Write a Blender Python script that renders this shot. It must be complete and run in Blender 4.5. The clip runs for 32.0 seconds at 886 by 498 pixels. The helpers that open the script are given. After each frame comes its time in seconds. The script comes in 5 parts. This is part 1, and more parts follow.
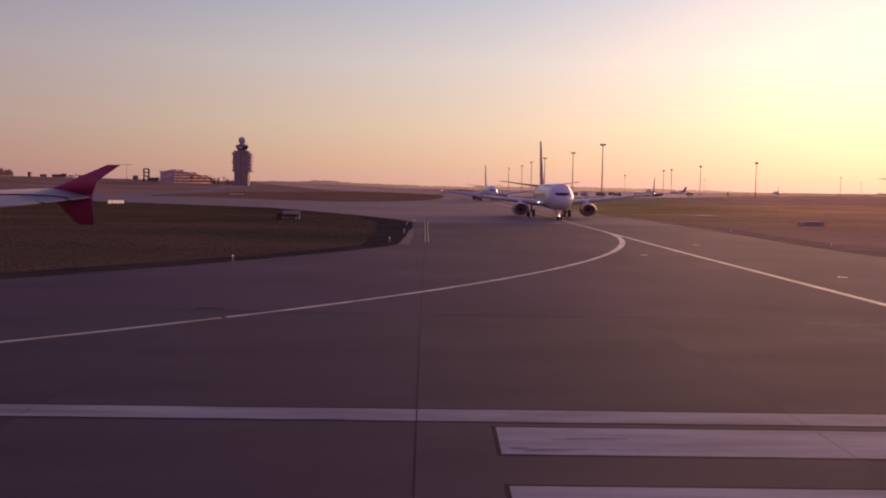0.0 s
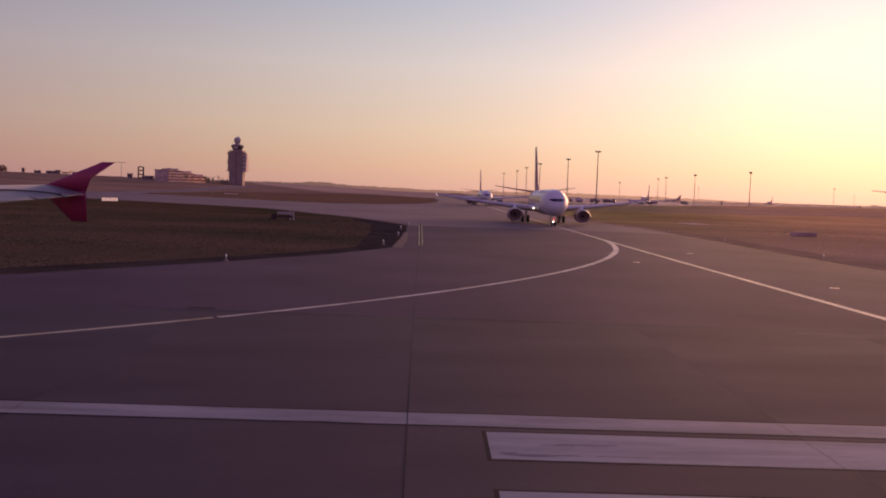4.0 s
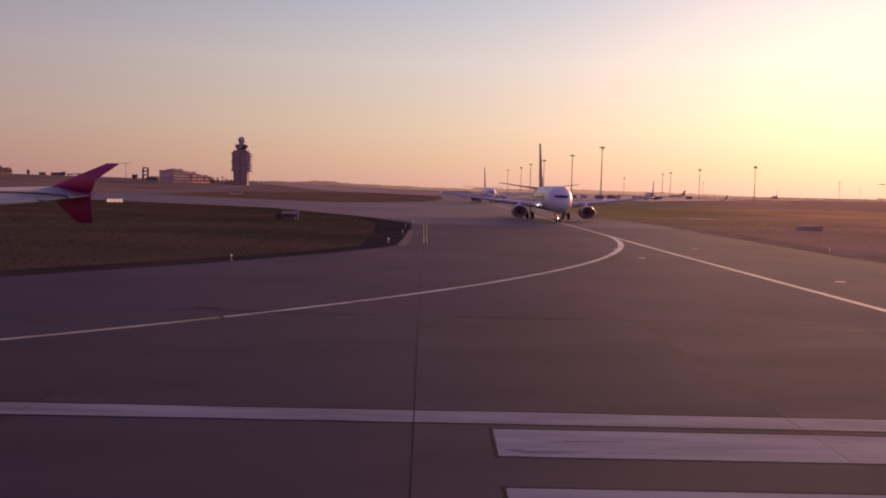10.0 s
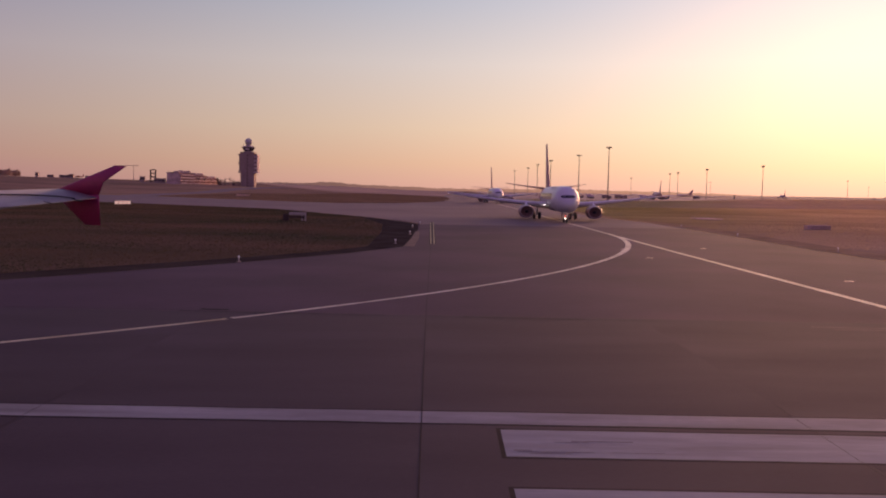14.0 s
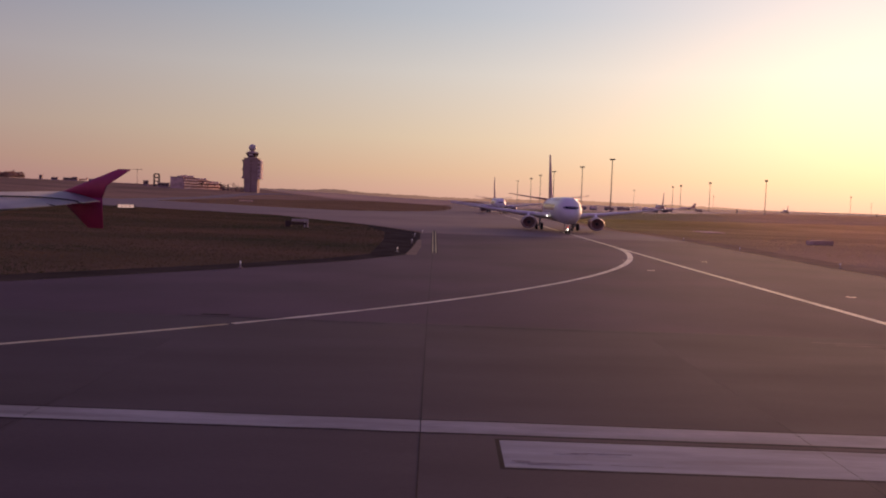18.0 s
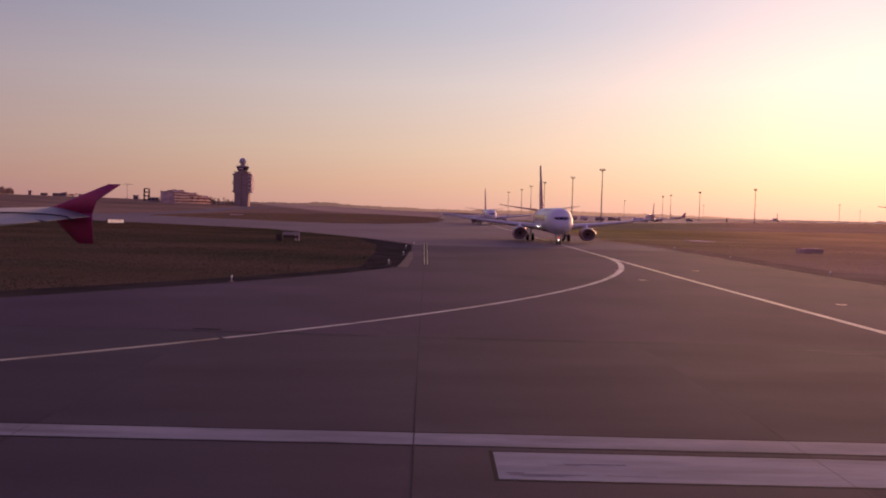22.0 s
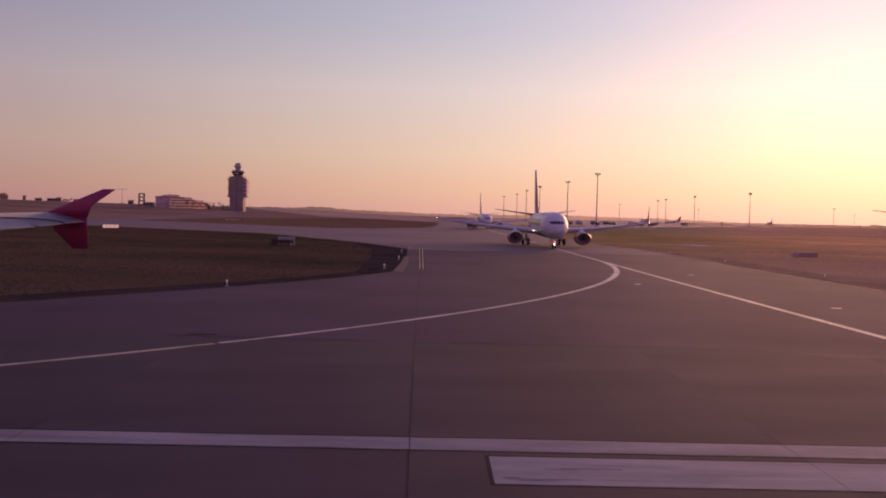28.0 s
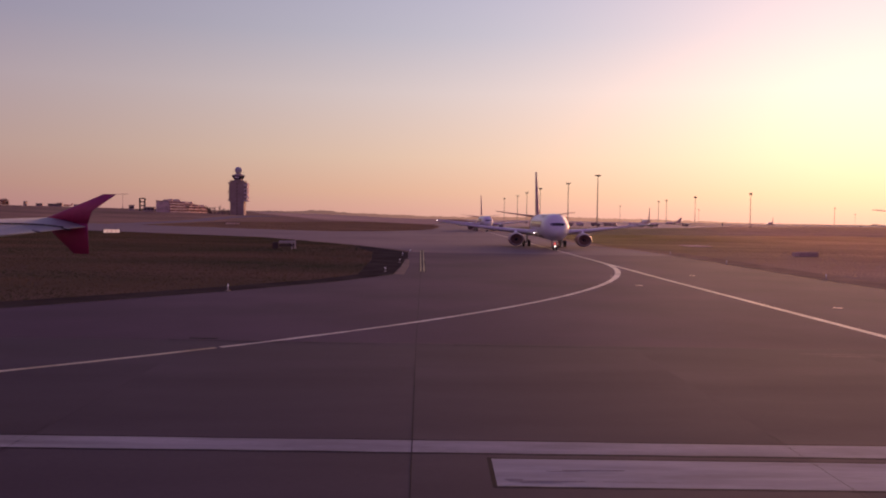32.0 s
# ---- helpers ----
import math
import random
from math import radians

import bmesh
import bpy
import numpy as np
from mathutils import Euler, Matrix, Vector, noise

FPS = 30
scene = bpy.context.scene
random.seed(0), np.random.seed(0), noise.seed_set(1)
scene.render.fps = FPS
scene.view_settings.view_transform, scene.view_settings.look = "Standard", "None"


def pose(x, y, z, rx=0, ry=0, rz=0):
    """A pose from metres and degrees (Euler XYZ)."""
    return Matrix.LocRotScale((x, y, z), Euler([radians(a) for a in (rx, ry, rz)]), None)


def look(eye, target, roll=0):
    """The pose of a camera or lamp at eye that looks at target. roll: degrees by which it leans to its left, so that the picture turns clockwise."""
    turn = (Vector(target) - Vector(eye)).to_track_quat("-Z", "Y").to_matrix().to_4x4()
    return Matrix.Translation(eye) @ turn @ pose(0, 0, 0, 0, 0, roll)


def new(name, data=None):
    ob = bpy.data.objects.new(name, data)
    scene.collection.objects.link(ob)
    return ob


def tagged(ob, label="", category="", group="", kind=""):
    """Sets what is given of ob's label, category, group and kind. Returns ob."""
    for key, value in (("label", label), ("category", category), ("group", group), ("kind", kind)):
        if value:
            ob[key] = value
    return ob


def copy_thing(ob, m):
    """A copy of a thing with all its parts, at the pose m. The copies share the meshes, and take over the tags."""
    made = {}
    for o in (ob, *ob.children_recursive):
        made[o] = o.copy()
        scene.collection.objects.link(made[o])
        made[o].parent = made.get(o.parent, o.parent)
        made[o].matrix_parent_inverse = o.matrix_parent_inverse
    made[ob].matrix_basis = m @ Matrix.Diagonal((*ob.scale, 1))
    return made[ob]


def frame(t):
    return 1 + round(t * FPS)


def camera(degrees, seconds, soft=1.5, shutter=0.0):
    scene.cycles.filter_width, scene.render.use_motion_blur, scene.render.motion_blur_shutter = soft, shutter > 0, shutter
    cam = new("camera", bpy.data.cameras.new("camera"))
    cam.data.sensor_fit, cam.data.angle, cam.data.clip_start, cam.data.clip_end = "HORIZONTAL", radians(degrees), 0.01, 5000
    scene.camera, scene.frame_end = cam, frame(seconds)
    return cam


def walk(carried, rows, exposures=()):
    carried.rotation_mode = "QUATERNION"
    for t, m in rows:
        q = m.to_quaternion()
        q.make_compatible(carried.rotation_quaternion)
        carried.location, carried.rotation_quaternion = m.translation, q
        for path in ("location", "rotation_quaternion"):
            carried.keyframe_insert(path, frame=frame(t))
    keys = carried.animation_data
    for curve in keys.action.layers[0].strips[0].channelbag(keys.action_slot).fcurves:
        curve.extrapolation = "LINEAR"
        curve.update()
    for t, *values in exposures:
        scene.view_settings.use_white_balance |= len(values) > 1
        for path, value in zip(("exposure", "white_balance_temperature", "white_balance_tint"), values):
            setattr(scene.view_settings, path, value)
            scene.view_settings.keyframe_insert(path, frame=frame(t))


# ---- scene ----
# camera at a cabin window, 4.4 m above the runway; it only turns
EYE = (0.0, 0.0, 4.4)
PATH = [
    (0, 85.83, -0.79, -0.26), (0.5, 85.87, -0.77, -0.31), (1, 85.84, -0.78, -0.21), (1.5, 85.85, -0.97, -0.32),
    (2, 86.00, -1.32, -0.24), (2.5, 86.32, -1.61, -0.17), (3, 86.40, -1.44, -0.41), (3.5, 86.27, -1.98, -0.67),
    (5.5, 85.85, -1.22, -0.38), (6, 85.90, -1.18, -0.45), (6.5, 86.00, -1.25, -0.43), (7, 86.08, -1.34, -0.34),
    (7.5, 85.97, -0.98, 0.05), (8, 86.01, -1.08, -0.04), (8.5, 85.94, -1.24, -0.27), (9, 85.99, -1.21, -0.12),
    (9.5, 85.97, -1.22, -0.27), (10, 85.93, -1.28, -0.32), (10.5, 85.89, -1.15, -0.14), (11, 85.98, -1.01, -0.24),
    (11.5, 85.97, -1.13, -0.29), (12, 85.98, -0.99, -0.11), (12.5, 85.96, -0.94, -0.16), (13, 85.98, -1.00, 0.00),
    (13.5, 85.93, -0.96, 0.17), (15.5, 86.17, -1.48, -0.24), (16, 86.39, -1.68, -0.17), (16.5, 87.05, -1.97, 0.25),
    (17, 86.84, -1.94, 0.49), (17.5, 86.53, -1.99, 0.26), (18, 86.57, -2.00, 0.33), (18.5, 86.71, -2.04, 0.49),
    (19, 86.69, -1.99, 0.57), (19.5, 86.77, -1.91, 0.54), (20, 86.92, -1.87, 0.40), (20.5, 87.14, -1.88, 0.34),
    (21, 87.48, -1.83, 0.17), (21.5, 87.72, -1.63, 0.26), (22, 87.39, -1.43, -0.28), (22.5, 87.41, -1.46, -0.79),
    (23, 87.30, -1.48, -0.60), (23.5, 87.28, -1.38, -0.57), (24, 87.40, -1.44, -0.64), (24.5, 87.50, -1.40, -0.60),
    (25, 87.49, -1.28, -0.70), (25.5, 87.45, -1.31, -0.51), (27.5, 87.60, -1.39, -0.63), (28, 87.70, -1.34, -0.59),
    (28.5, 87.58, -1.32, -0.73), (29, 87.69, -1.20, -0.69), (29.5, 87.75, -1.19, -0.72), (30, 87.76, -1.11, -0.75),
    (30.5, 87.79, -0.96, -0.54), (31, 87.90, -0.92, -0.64), (31.5, 87.87, -0.95, -0.64), (32, 87.87, -0.92, -0.55)]
cam = camera(55.4, 32.0, soft=2.0)
walk(cam, [(t, pose(*EYE, a, b, c)) for t, a, b, c in PATH],
     exposures=[(0.0, 0.0, 6540, 23), (15.0, 0.0, 6540, 23), (17.0, -0.03, 6420, 15), (20.5, -0.03, 6420, 15), (22.5, -0.03, 6560, 30), (32.0, -0.03, 6560, 30)])

# ---- light: a low sun beyond the apron and a clear evening sky ----
SUN_AZ, SUN_EL = 29.2, 4.8          # degrees right of +y, degrees up
sun_dir = Vector((math.sin(radians(SUN_AZ)) * math.cos(radians(SUN_EL)),
                  math.cos(radians(SUN_AZ)) * math.cos(radians(SUN_EL)), math.sin(radians(SUN_EL))))
sun = new("sun", bpy.data.lights.new("sun", "SUN"))
sun.data.energy, sun.data.angle, sun.data.color = 3.9, radians(30.0), (1.0, 0.50, 0.26)
sun.matrix_world = look(sun_dir * 50, (0, 0, 0))

world = bpy.data.worlds.new("evening_sky")
scene.world = world
world.use_nodes = True
wn, wl = world.node_tree.nodes, world.node_tree.links
wn.clear()


def wnode(kind, operation=""):
    n = wn.new(kind)
    if operation:
        n.operation = operation
    return n


def wmath(op, a, b=None):
    n = wnode("ShaderNodeMath", operation=op)
    for i, v in enumerate((a, b)):
        if v is None:
            continue
        if isinstance(v, (int, float)):
            n.inputs[i].default_value = v
        else:
            wl.new(v, n.inputs[i])
    return n.outputs[0]


def wtint(fac, rgb):
    """A colour scaled by a factor."""
    n = wnode("ShaderNodeVectorMath", operation="SCALE")
    n.inputs[0].default_value = rgb
    wl.new(fac, n.inputs["Scale"])
    return n.outputs[0]


def wadd(a, b):
    n = wnode("ShaderNodeVectorMath", operation="ADD")
    wl.new(a, n.inputs[0])
    wl.new(b, n.inputs[1])
    return n.outputs[0]


coord = wnode("ShaderNodeTexCoord")
norm = wnode("ShaderNodeVectorMath", operation="NORMALIZE")
wl.new(coord.outputs["Generated"], norm.inputs[0])
sep = wnode("ShaderNodeSeparateXYZ")
wl.new(norm.outputs[0], sep.inputs[0])
dotn = wnode("ShaderNodeVectorMath", operation="DOT_PRODUCT")
wl.new(norm.outputs[0], dotn.inputs[0])
dotn.inputs[1].default_value = sun_dir
half = wmath("MULTIPLY", wmath("ADD", dotn.outputs["Value"], 1.0), 0.5)
ramp = wnode("ShaderNodeValToRGB")
wl.new(wmath("MAXIMUM", sep.outputs["Z"], 0.0), ramp.inputs[0])
stops = [(0.0, (0.515, 0.299, 0.224)), (0.03, (0.538, 0.359, 0.230)), (0.07, (0.528, 0.418, 0.290)), (0.145, (0.465, 0.438, 0.388)),
         (0.21, (0.348, 0.377, 0.398)), (0.30, (0.292, 0.322, 0.394)), (0.55, (0.25, 0.25, 0.40)), (1.0, (0.23, 0.215, 0.42))]
for i, (p, c) in enumerate(stops):
    e = ramp.color_ramp.elements[i] if i < 2 else ramp.color_ramp.elements.new(p)
    e.position, e.color = p, (*c, 1)
sky = wnode("ShaderNodeTexSky")
sky.sky_type, sky.sun_disc = "NISHITA", False
sky.sun_elevation, sky.sun_rotation = radians(SUN_EL), radians(SUN_AZ)
sky.dust_density, sky.air_density = 2.5, 1.0
nish = wnode("ShaderNodeVectorMath", operation="SCALE")
wl.new(sky.outputs[0], nish.inputs[0])
nish.inputs["Scale"].default_value = 0.005
clear = wmath("MINIMUM", wmath("ADD", wmath("MULTIPLY", wmath("MAXIMUM", sep.outputs["Z"], 0.0), 5.0), 0.55), 1.0)
near_sun = wmath("MULTIPLY", wmath("POWER", half, 60.0), clear)
lift = wmath("ADD", wmath("MULTIPLY", wmath("POWER", half, 6.0), 1.18), 0.585)
scaled = wnode("ShaderNodeVectorMath", operation="SCALE")
wl.new(ramp.outputs[0], scaled.inputs[0])
wl.new(lift, scaled.inputs["Scale"])
away = wmath("SUBTRACT", 1.0, half)
mauve = wmath("MULTIPLY", wmath("MULTIPLY", away, away), half)
total = wadd(wadd(wadd(scaled.outputs[0], nish.outputs[0]), wtint(mauve, (0.25, -0.30, 0.75))), wtint(near_sun, (0.50, 0.25, 0.09)))
bg = wnode("ShaderNodeBackground")
wl.new(total, bg.inputs[0])
bg.inputs[1].default_value = 1.0
wout = wnode("ShaderNodeOutputWorld")
wl.new(bg.outputs[0], wout.inputs[0])


# ---- materials ----
def mat(name, base, rough=0.6, metal=0.0, spread=0.15, scale=2.0, fine=30.0, bump=0.02, second=None, stretch=(1, 1, 1),
        emit=None, emit_strength=0.0, coat=0.0, island=0.0, spec=0.5, bump_dist=0.05):
    """A surface with variation at two scales and fine relief, in metres."""
    m = bpy.data.materials.new(name)
    m.use_nodes = True
    n, l = m.node_tree.nodes, m.node_tree.links
    b = n["Principled BSDF"]
    tc = n.new("ShaderNodeTexCoord")
    mp = n.new("ShaderNodeMapping")
    mp.inputs["Scale"].default_value = stretch
    l.new(tc.outputs["Object"], mp.inputs[0])
    big = n.new("ShaderNodeTexNoise")
    big.inputs["Scale"].default_value, big.inputs["Detail"].default_value = scale, 5
    small = n.new("ShaderNodeTexNoise")
    small.inputs["Scale"].default_value, small.inputs["Detail"].default_value = fine, 3
    for t in (big, small):
        l.new(mp.outputs[0], t.inputs["Vector"])
    mix = n.new("ShaderNodeMix")
    mix.data_type = "RGBA"
    a = Vector(base)
    c = Vector(second) if second else a * (1 - spread)
    mix.inputs["A"].default_value, mix.inputs["B"].default_value = (*(a * (1 + spread * 0.5)), 1), (*c, 1)
    cr = n.new("ShaderNodeMapRange")
    cr.inputs["From Min"].default_value, cr.inputs["From Max"].default_value = 0.35, 0.68
    l.new(big.outputs[0], cr.inputs[0])
    l.new(cr.outputs[0], mix.inputs["Factor"])
    grain = n.new("ShaderNodeMix")
    grain.data_type, grain.blend_type = "RGBA", "MULTIPLY"
    grain.inputs["Factor"].default_value = 1.0
    gr = n.new("ShaderNodeMapRange")
    gr.inputs["To Min"].default_value, gr.inputs["To Max"].default_value = 1 - spread, 1 + spread
    l.new(small.outputs[0], gr.inputs[0])
    l.new(mix.outputs["Result"], grain.inputs["A"])
    l.new(gr.outputs[0], grain.inputs["B"])
    col = grain.outputs["Result"]
    if island:
        oi = n.new("ShaderNodeObjectInfo")
        ir = n.new("ShaderNodeMapRange")
        ir.inputs["To Min"].default_value, ir.inputs["To Max"].default_value = 1 - island, 1 + island
        l.new(oi.outputs["Random"], ir.inputs[0])
        im = n.new("ShaderNodeMix")
        im.data_type, im.blend_type = "RGBA", "MULTIPLY"
        im.inputs["Factor"].default_value = 1.0
        l.new(col, im.inputs["A"])
        l.new(ir.outputs[0], im.inputs["B"])
        col = im.outputs["Result"]
    l.new(col, b.inputs["Base Color"])
    rr = n.new("ShaderNodeMapRange")
    rr.inputs["To Min"].default_value, rr.inputs["To Max"].default_value = max(rough - 0.08, 0.02), min(rough + 0.08, 1)
    l.new(big.outputs[0], rr.inputs[0])
    l.new(rr.outputs[0], b.inputs["Roughness"])
    b.inputs["Metallic"].default_value = metal
    b.inputs["Coat Weight"].default_value = coat
    b.inputs["Specular IOR Level"].default_value = spec
    if bump:
        bp = n.new("ShaderNodeBump")
        bp.inputs["Strength"].default_value, bp.inputs["Distance"].default_value = min(1, bump * 10), bump_dist
        l.new(small.outputs[0], bp.inputs["Height"])
        l.new(bp.outputs[0], b.inputs["Normal"])
    if emit:
        b.inputs["Emission Color"].default_value = (*emit, 1)
        b.inputs["Emission Strength"].default_value = emit_strength
    return m


ASPHALT = mat("asphalt", (0.0772, 0.0540, 0.0722), 0.86, spread=0.2, scale=0.10, fine=9.0, bump=0.01, second=(0.0600, 0.0438, 0.0583), island=0.06, spec=0.075)
RUNWAY = mat("runway_asphalt", (0.0555, 0.0455, 0.0562), 0.87, spread=0.16, scale=0.35, fine=22.0, bump=0.008, second=(0.0460, 0.0376, 0.0472), stretch=(0.3, 1, 1), island=0.03, spec=0.13)
# asphalt colour lifted paler to paint in the haze over the far taxiways
FARPAVING = mat("haze_paled_asphalt", (0.152, 0.119, 0.127), 0.9, spread=0.12, scale=0.04, fine=2.0, bump=0.0, second=(0.128, 0.101, 0.110), spec=0.15)
SEAL = mat("joint_sealant", (0.014, 0.012, 0.014), 0.8, spread=0.3, scale=1.5, fine=12, spec=0.1)
SHOULDER = mat("dark_shoulder", (0.060, 0.052, 0.040), 0.95, spread=0.3, scale=0.3, fine=5, spec=0.0)
# distance haze put into the meadow's pale colour
MEADOW = mat("hazed_far_meadow", (0.48, 0.36, 0.24), 1.0, spread=0.18, scale=0.008, fine=0.05, second=(0.37, 0.285, 0.19), stretch=(0.3, 1, 1), bump=0.0, spec=0.0)
VERGE = mat("trodden_verge", (0.40, 0.29, 0.15), 0.95, spread=0.3, scale=0.25, fine=3, second=(0.28, 0.205, 0.105), spec=0.0)
CONCRETE = mat("concrete", (0.26, 0.22, 0.20), 0.85, spread=0.2, scale=0.4, fine=8)
EDGE_W = mat("worn_white_marking", (0.225, 0.240, 0.250), 0.8, spread=0.25, scale=1.2, fine=14, second=(0.160, 0.163, 0.172), stretch=(0.25, 1.5, 1), spec=0.15, bump=0.01)
PAINT_W = mat("white_marking", (0.230, 0.262, 0.275), 0.8, spread=0.2, scale=1.6, fine=14, second=(0.185, 0.192, 0.202), stretch=(0.18, 1.5, 1), spec=0.15, bump=0.01)
BORDER = mat("black_marking_border", (0.014, 0.011, 0.014), 0.85, spread=0.25, scale=0.8, fine=12, spec=0.1, bump=0.01)
PAINT_OLD = mat("faded_yellow_marking", (0.40, 0.395, 0.26), 0.75, spread=0.3, scale=0.5, fine=7, second=(0.28, 0.25, 0.14), spec=0.2, bump=0.01)
PAINT_Y = mat("yellow_marking", (0.58, 0.565, 0.42), 0.7, spread=0.25, scale=0.4, fine=6, second=(0.43, 0.415, 0.30), spec=0.2, bump=0.01)
SOIL = mat("grass_ground", (0.28, 0.195, 0.125), 1.0, spread=0.3, scale=0.03, fine=0.9, second=(0.19, 0.145, 0.09), stretch=(0.5, 1, 1), bump=0.03, spec=0.0)
WHITE = mat("white_aircraft_paint", (0.79, 0.745, 0.68), 0.38, spread=0.05, scale=0.5, fine=6, bump=0.0, spec=0.5)
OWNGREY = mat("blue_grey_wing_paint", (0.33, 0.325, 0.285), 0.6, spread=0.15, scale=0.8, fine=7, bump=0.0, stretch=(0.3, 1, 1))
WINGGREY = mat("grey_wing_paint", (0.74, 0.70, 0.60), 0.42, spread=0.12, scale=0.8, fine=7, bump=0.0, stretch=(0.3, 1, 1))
METAL = mat("bare_metal", (0.5, 0.49, 0.48), 0.45, 1.0, spread=0.1, bump=0.0)
SLAT = mat("pale_slat_paint", (0.78, 0.72, 0.69), 0.5, 0.2, spread=0.08, bump=0.0)
DARKMETAL = mat("dark_metal", (0.07, 0.065, 0.065), 0.5, 0.6, spread=0.2, bump=0.0)
LIVERY = mat("brown_livery_paint", (0.62, 0.36, 0.25), 0.5, spread=0.1, bump=0.0, spec=0.25)
MAGENTA = mat("magenta_paint", (0.33, 0.028, 0.105), 0.5, spread=0.12, scale=1.5, fine=9, bump=0.0)
GLASS = mat("dark_glass", (0.012, 0.013, 0.017), 0.15, spread=0.05, bump=0.0, spec=0.5)
RUBBER = mat("rubber", (0.02, 0.02, 0.02), 0.85, spread=0.2)
LAMP = mat("landing_light", (0.9, 0.9, 0.9), 0.2, bump=0.0, emit=(1.0, 0.90, 0.78), emit_strength=9.0)
TOWERWALL = mat("tower_concrete", (0.42, 0.31, 0.265), 0.85, spread=0.15, scale=0.15, fine=2)
BRICKRED = mat("red_brown_wall", (0.52, 0.30, 0.25), 0.9, spread=0.2, scale=0.3, fine=3, spec=0.05)
TERRACE = mat("pink_white_render", (0.68, 0.50, 0.43), 0.9, spread=0.25, scale=0.25, fine=2, second=(0.50, 0.34, 0.29), spec=0.05)
GREYWALL = mat("grey_render_wall", (0.30, 0.245, 0.22), 0.9, spread=0.15, scale=0.2, fine=2, spec=0.05)
WHITEWALL = mat("white_render_wall", (0.80, 0.66, 0.60), 0.9, spread=0.12, scale=0.2, fine=2, spec=0.05)
TOWERPANE = mat("brown_tower_glass", (0.27, 0.19, 0.165), 0.7, spread=0.15, bump=0.0, spec=0.1)
DULLGLASS = mat("dusty_window_glass", (0.10, 0.075, 0.068), 0.6, spread=0.2, bump=0.0, spec=0.15)
RADOME = mat("radome", (0.5, 0.46, 0.44), 0.6, spread=0.1, scale=0.3)
GALV = mat("galvanised_steel", (0.25, 0.18, 0.14), 0.6, 0.2, spread=0.15)
FOLIAGE = mat("bare_woodland", (0.24, 0.165, 0.135), 0.9, spread=0.35, scale=0.05, fine=0.8, spec=0.1)
SIGN_W = mat("sign_face", (0.46, 0.40, 0.35), 0.5, spread=0.1)
VAN = mat("vehicle_paint", (0.38, 0.28, 0.23), 0.4, spread=0.1, bump=0.0)
NACELLE = mat("dark_red_nacelle_paint", (0.27, 0.14, 0.13), 0.4, spread=0.1, bump=0.0)
# shade under the fuselage put into a darker belly colour
BELLYSHADE = mat("belly_shade_paint", (0.34, 0.26, 0.235), 0.4, spread=0.12, scale=0.5, fine=5, bump=0.0, spec=0.3)
FANBROWN = mat("brown_fan_metal", (0.31, 0.175, 0.145), 0.6, 0.0, spread=0.2, bump=0.0)
REDGLOW = mat("red_glow_spot", (0.5, 0.05, 0.04), 0.3, bump=0.0, emit=(1.0, 0.10, 0.06), emit_strength=2.5)
LIP = mat("bright_metal_lip", (0.58, 0.45, 0.41), 0.36, 0.85, spread=0.1, bump=0.0)
# the low sun's orange is put into the small plane's paint
ORANGE = mat("sun_orange_aircraft_paint", (0.75, 0.36, 0.22), 0.5, spread=0.1, bump=0.0, spec=0.2)
# backlit shade of the side airliner put into its paint
BACKLITHULL = mat("backlit_shade_paint", (0.17, 0.11, 0.085), 0.6, spread=0.1, bump=0.0, spec=0.1)
# haze over the parked jets put into a warm, pale body colour
FARBODY = mat("hazed_aircraft_paint", (0.85, 0.64, 0.49), 0.6, spread=0.06, bump=0.0, spec=0.2)
# brown raised brighter to hold the glare on the far tails
FARTAIL = mat("glare_lifted_tail_paint", (0.68, 0.38, 0.29), 0.5, spread=0.1, bump=0.0, spec=0.2)
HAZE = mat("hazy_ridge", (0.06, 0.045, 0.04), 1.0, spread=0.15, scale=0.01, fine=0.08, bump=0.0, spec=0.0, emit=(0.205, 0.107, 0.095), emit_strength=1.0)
# haze painted as glow: the ridge pales from west to east, towards the sun
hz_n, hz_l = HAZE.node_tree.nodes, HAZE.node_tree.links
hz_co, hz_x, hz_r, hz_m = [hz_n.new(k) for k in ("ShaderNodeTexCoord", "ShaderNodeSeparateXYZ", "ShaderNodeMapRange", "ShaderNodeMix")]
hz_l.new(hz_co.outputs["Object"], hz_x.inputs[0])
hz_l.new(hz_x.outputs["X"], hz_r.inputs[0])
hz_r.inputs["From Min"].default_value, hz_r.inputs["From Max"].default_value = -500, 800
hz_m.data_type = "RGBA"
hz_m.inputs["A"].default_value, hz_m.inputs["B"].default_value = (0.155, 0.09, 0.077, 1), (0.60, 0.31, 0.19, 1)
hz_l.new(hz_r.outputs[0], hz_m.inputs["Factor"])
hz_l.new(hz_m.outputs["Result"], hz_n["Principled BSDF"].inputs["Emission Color"])


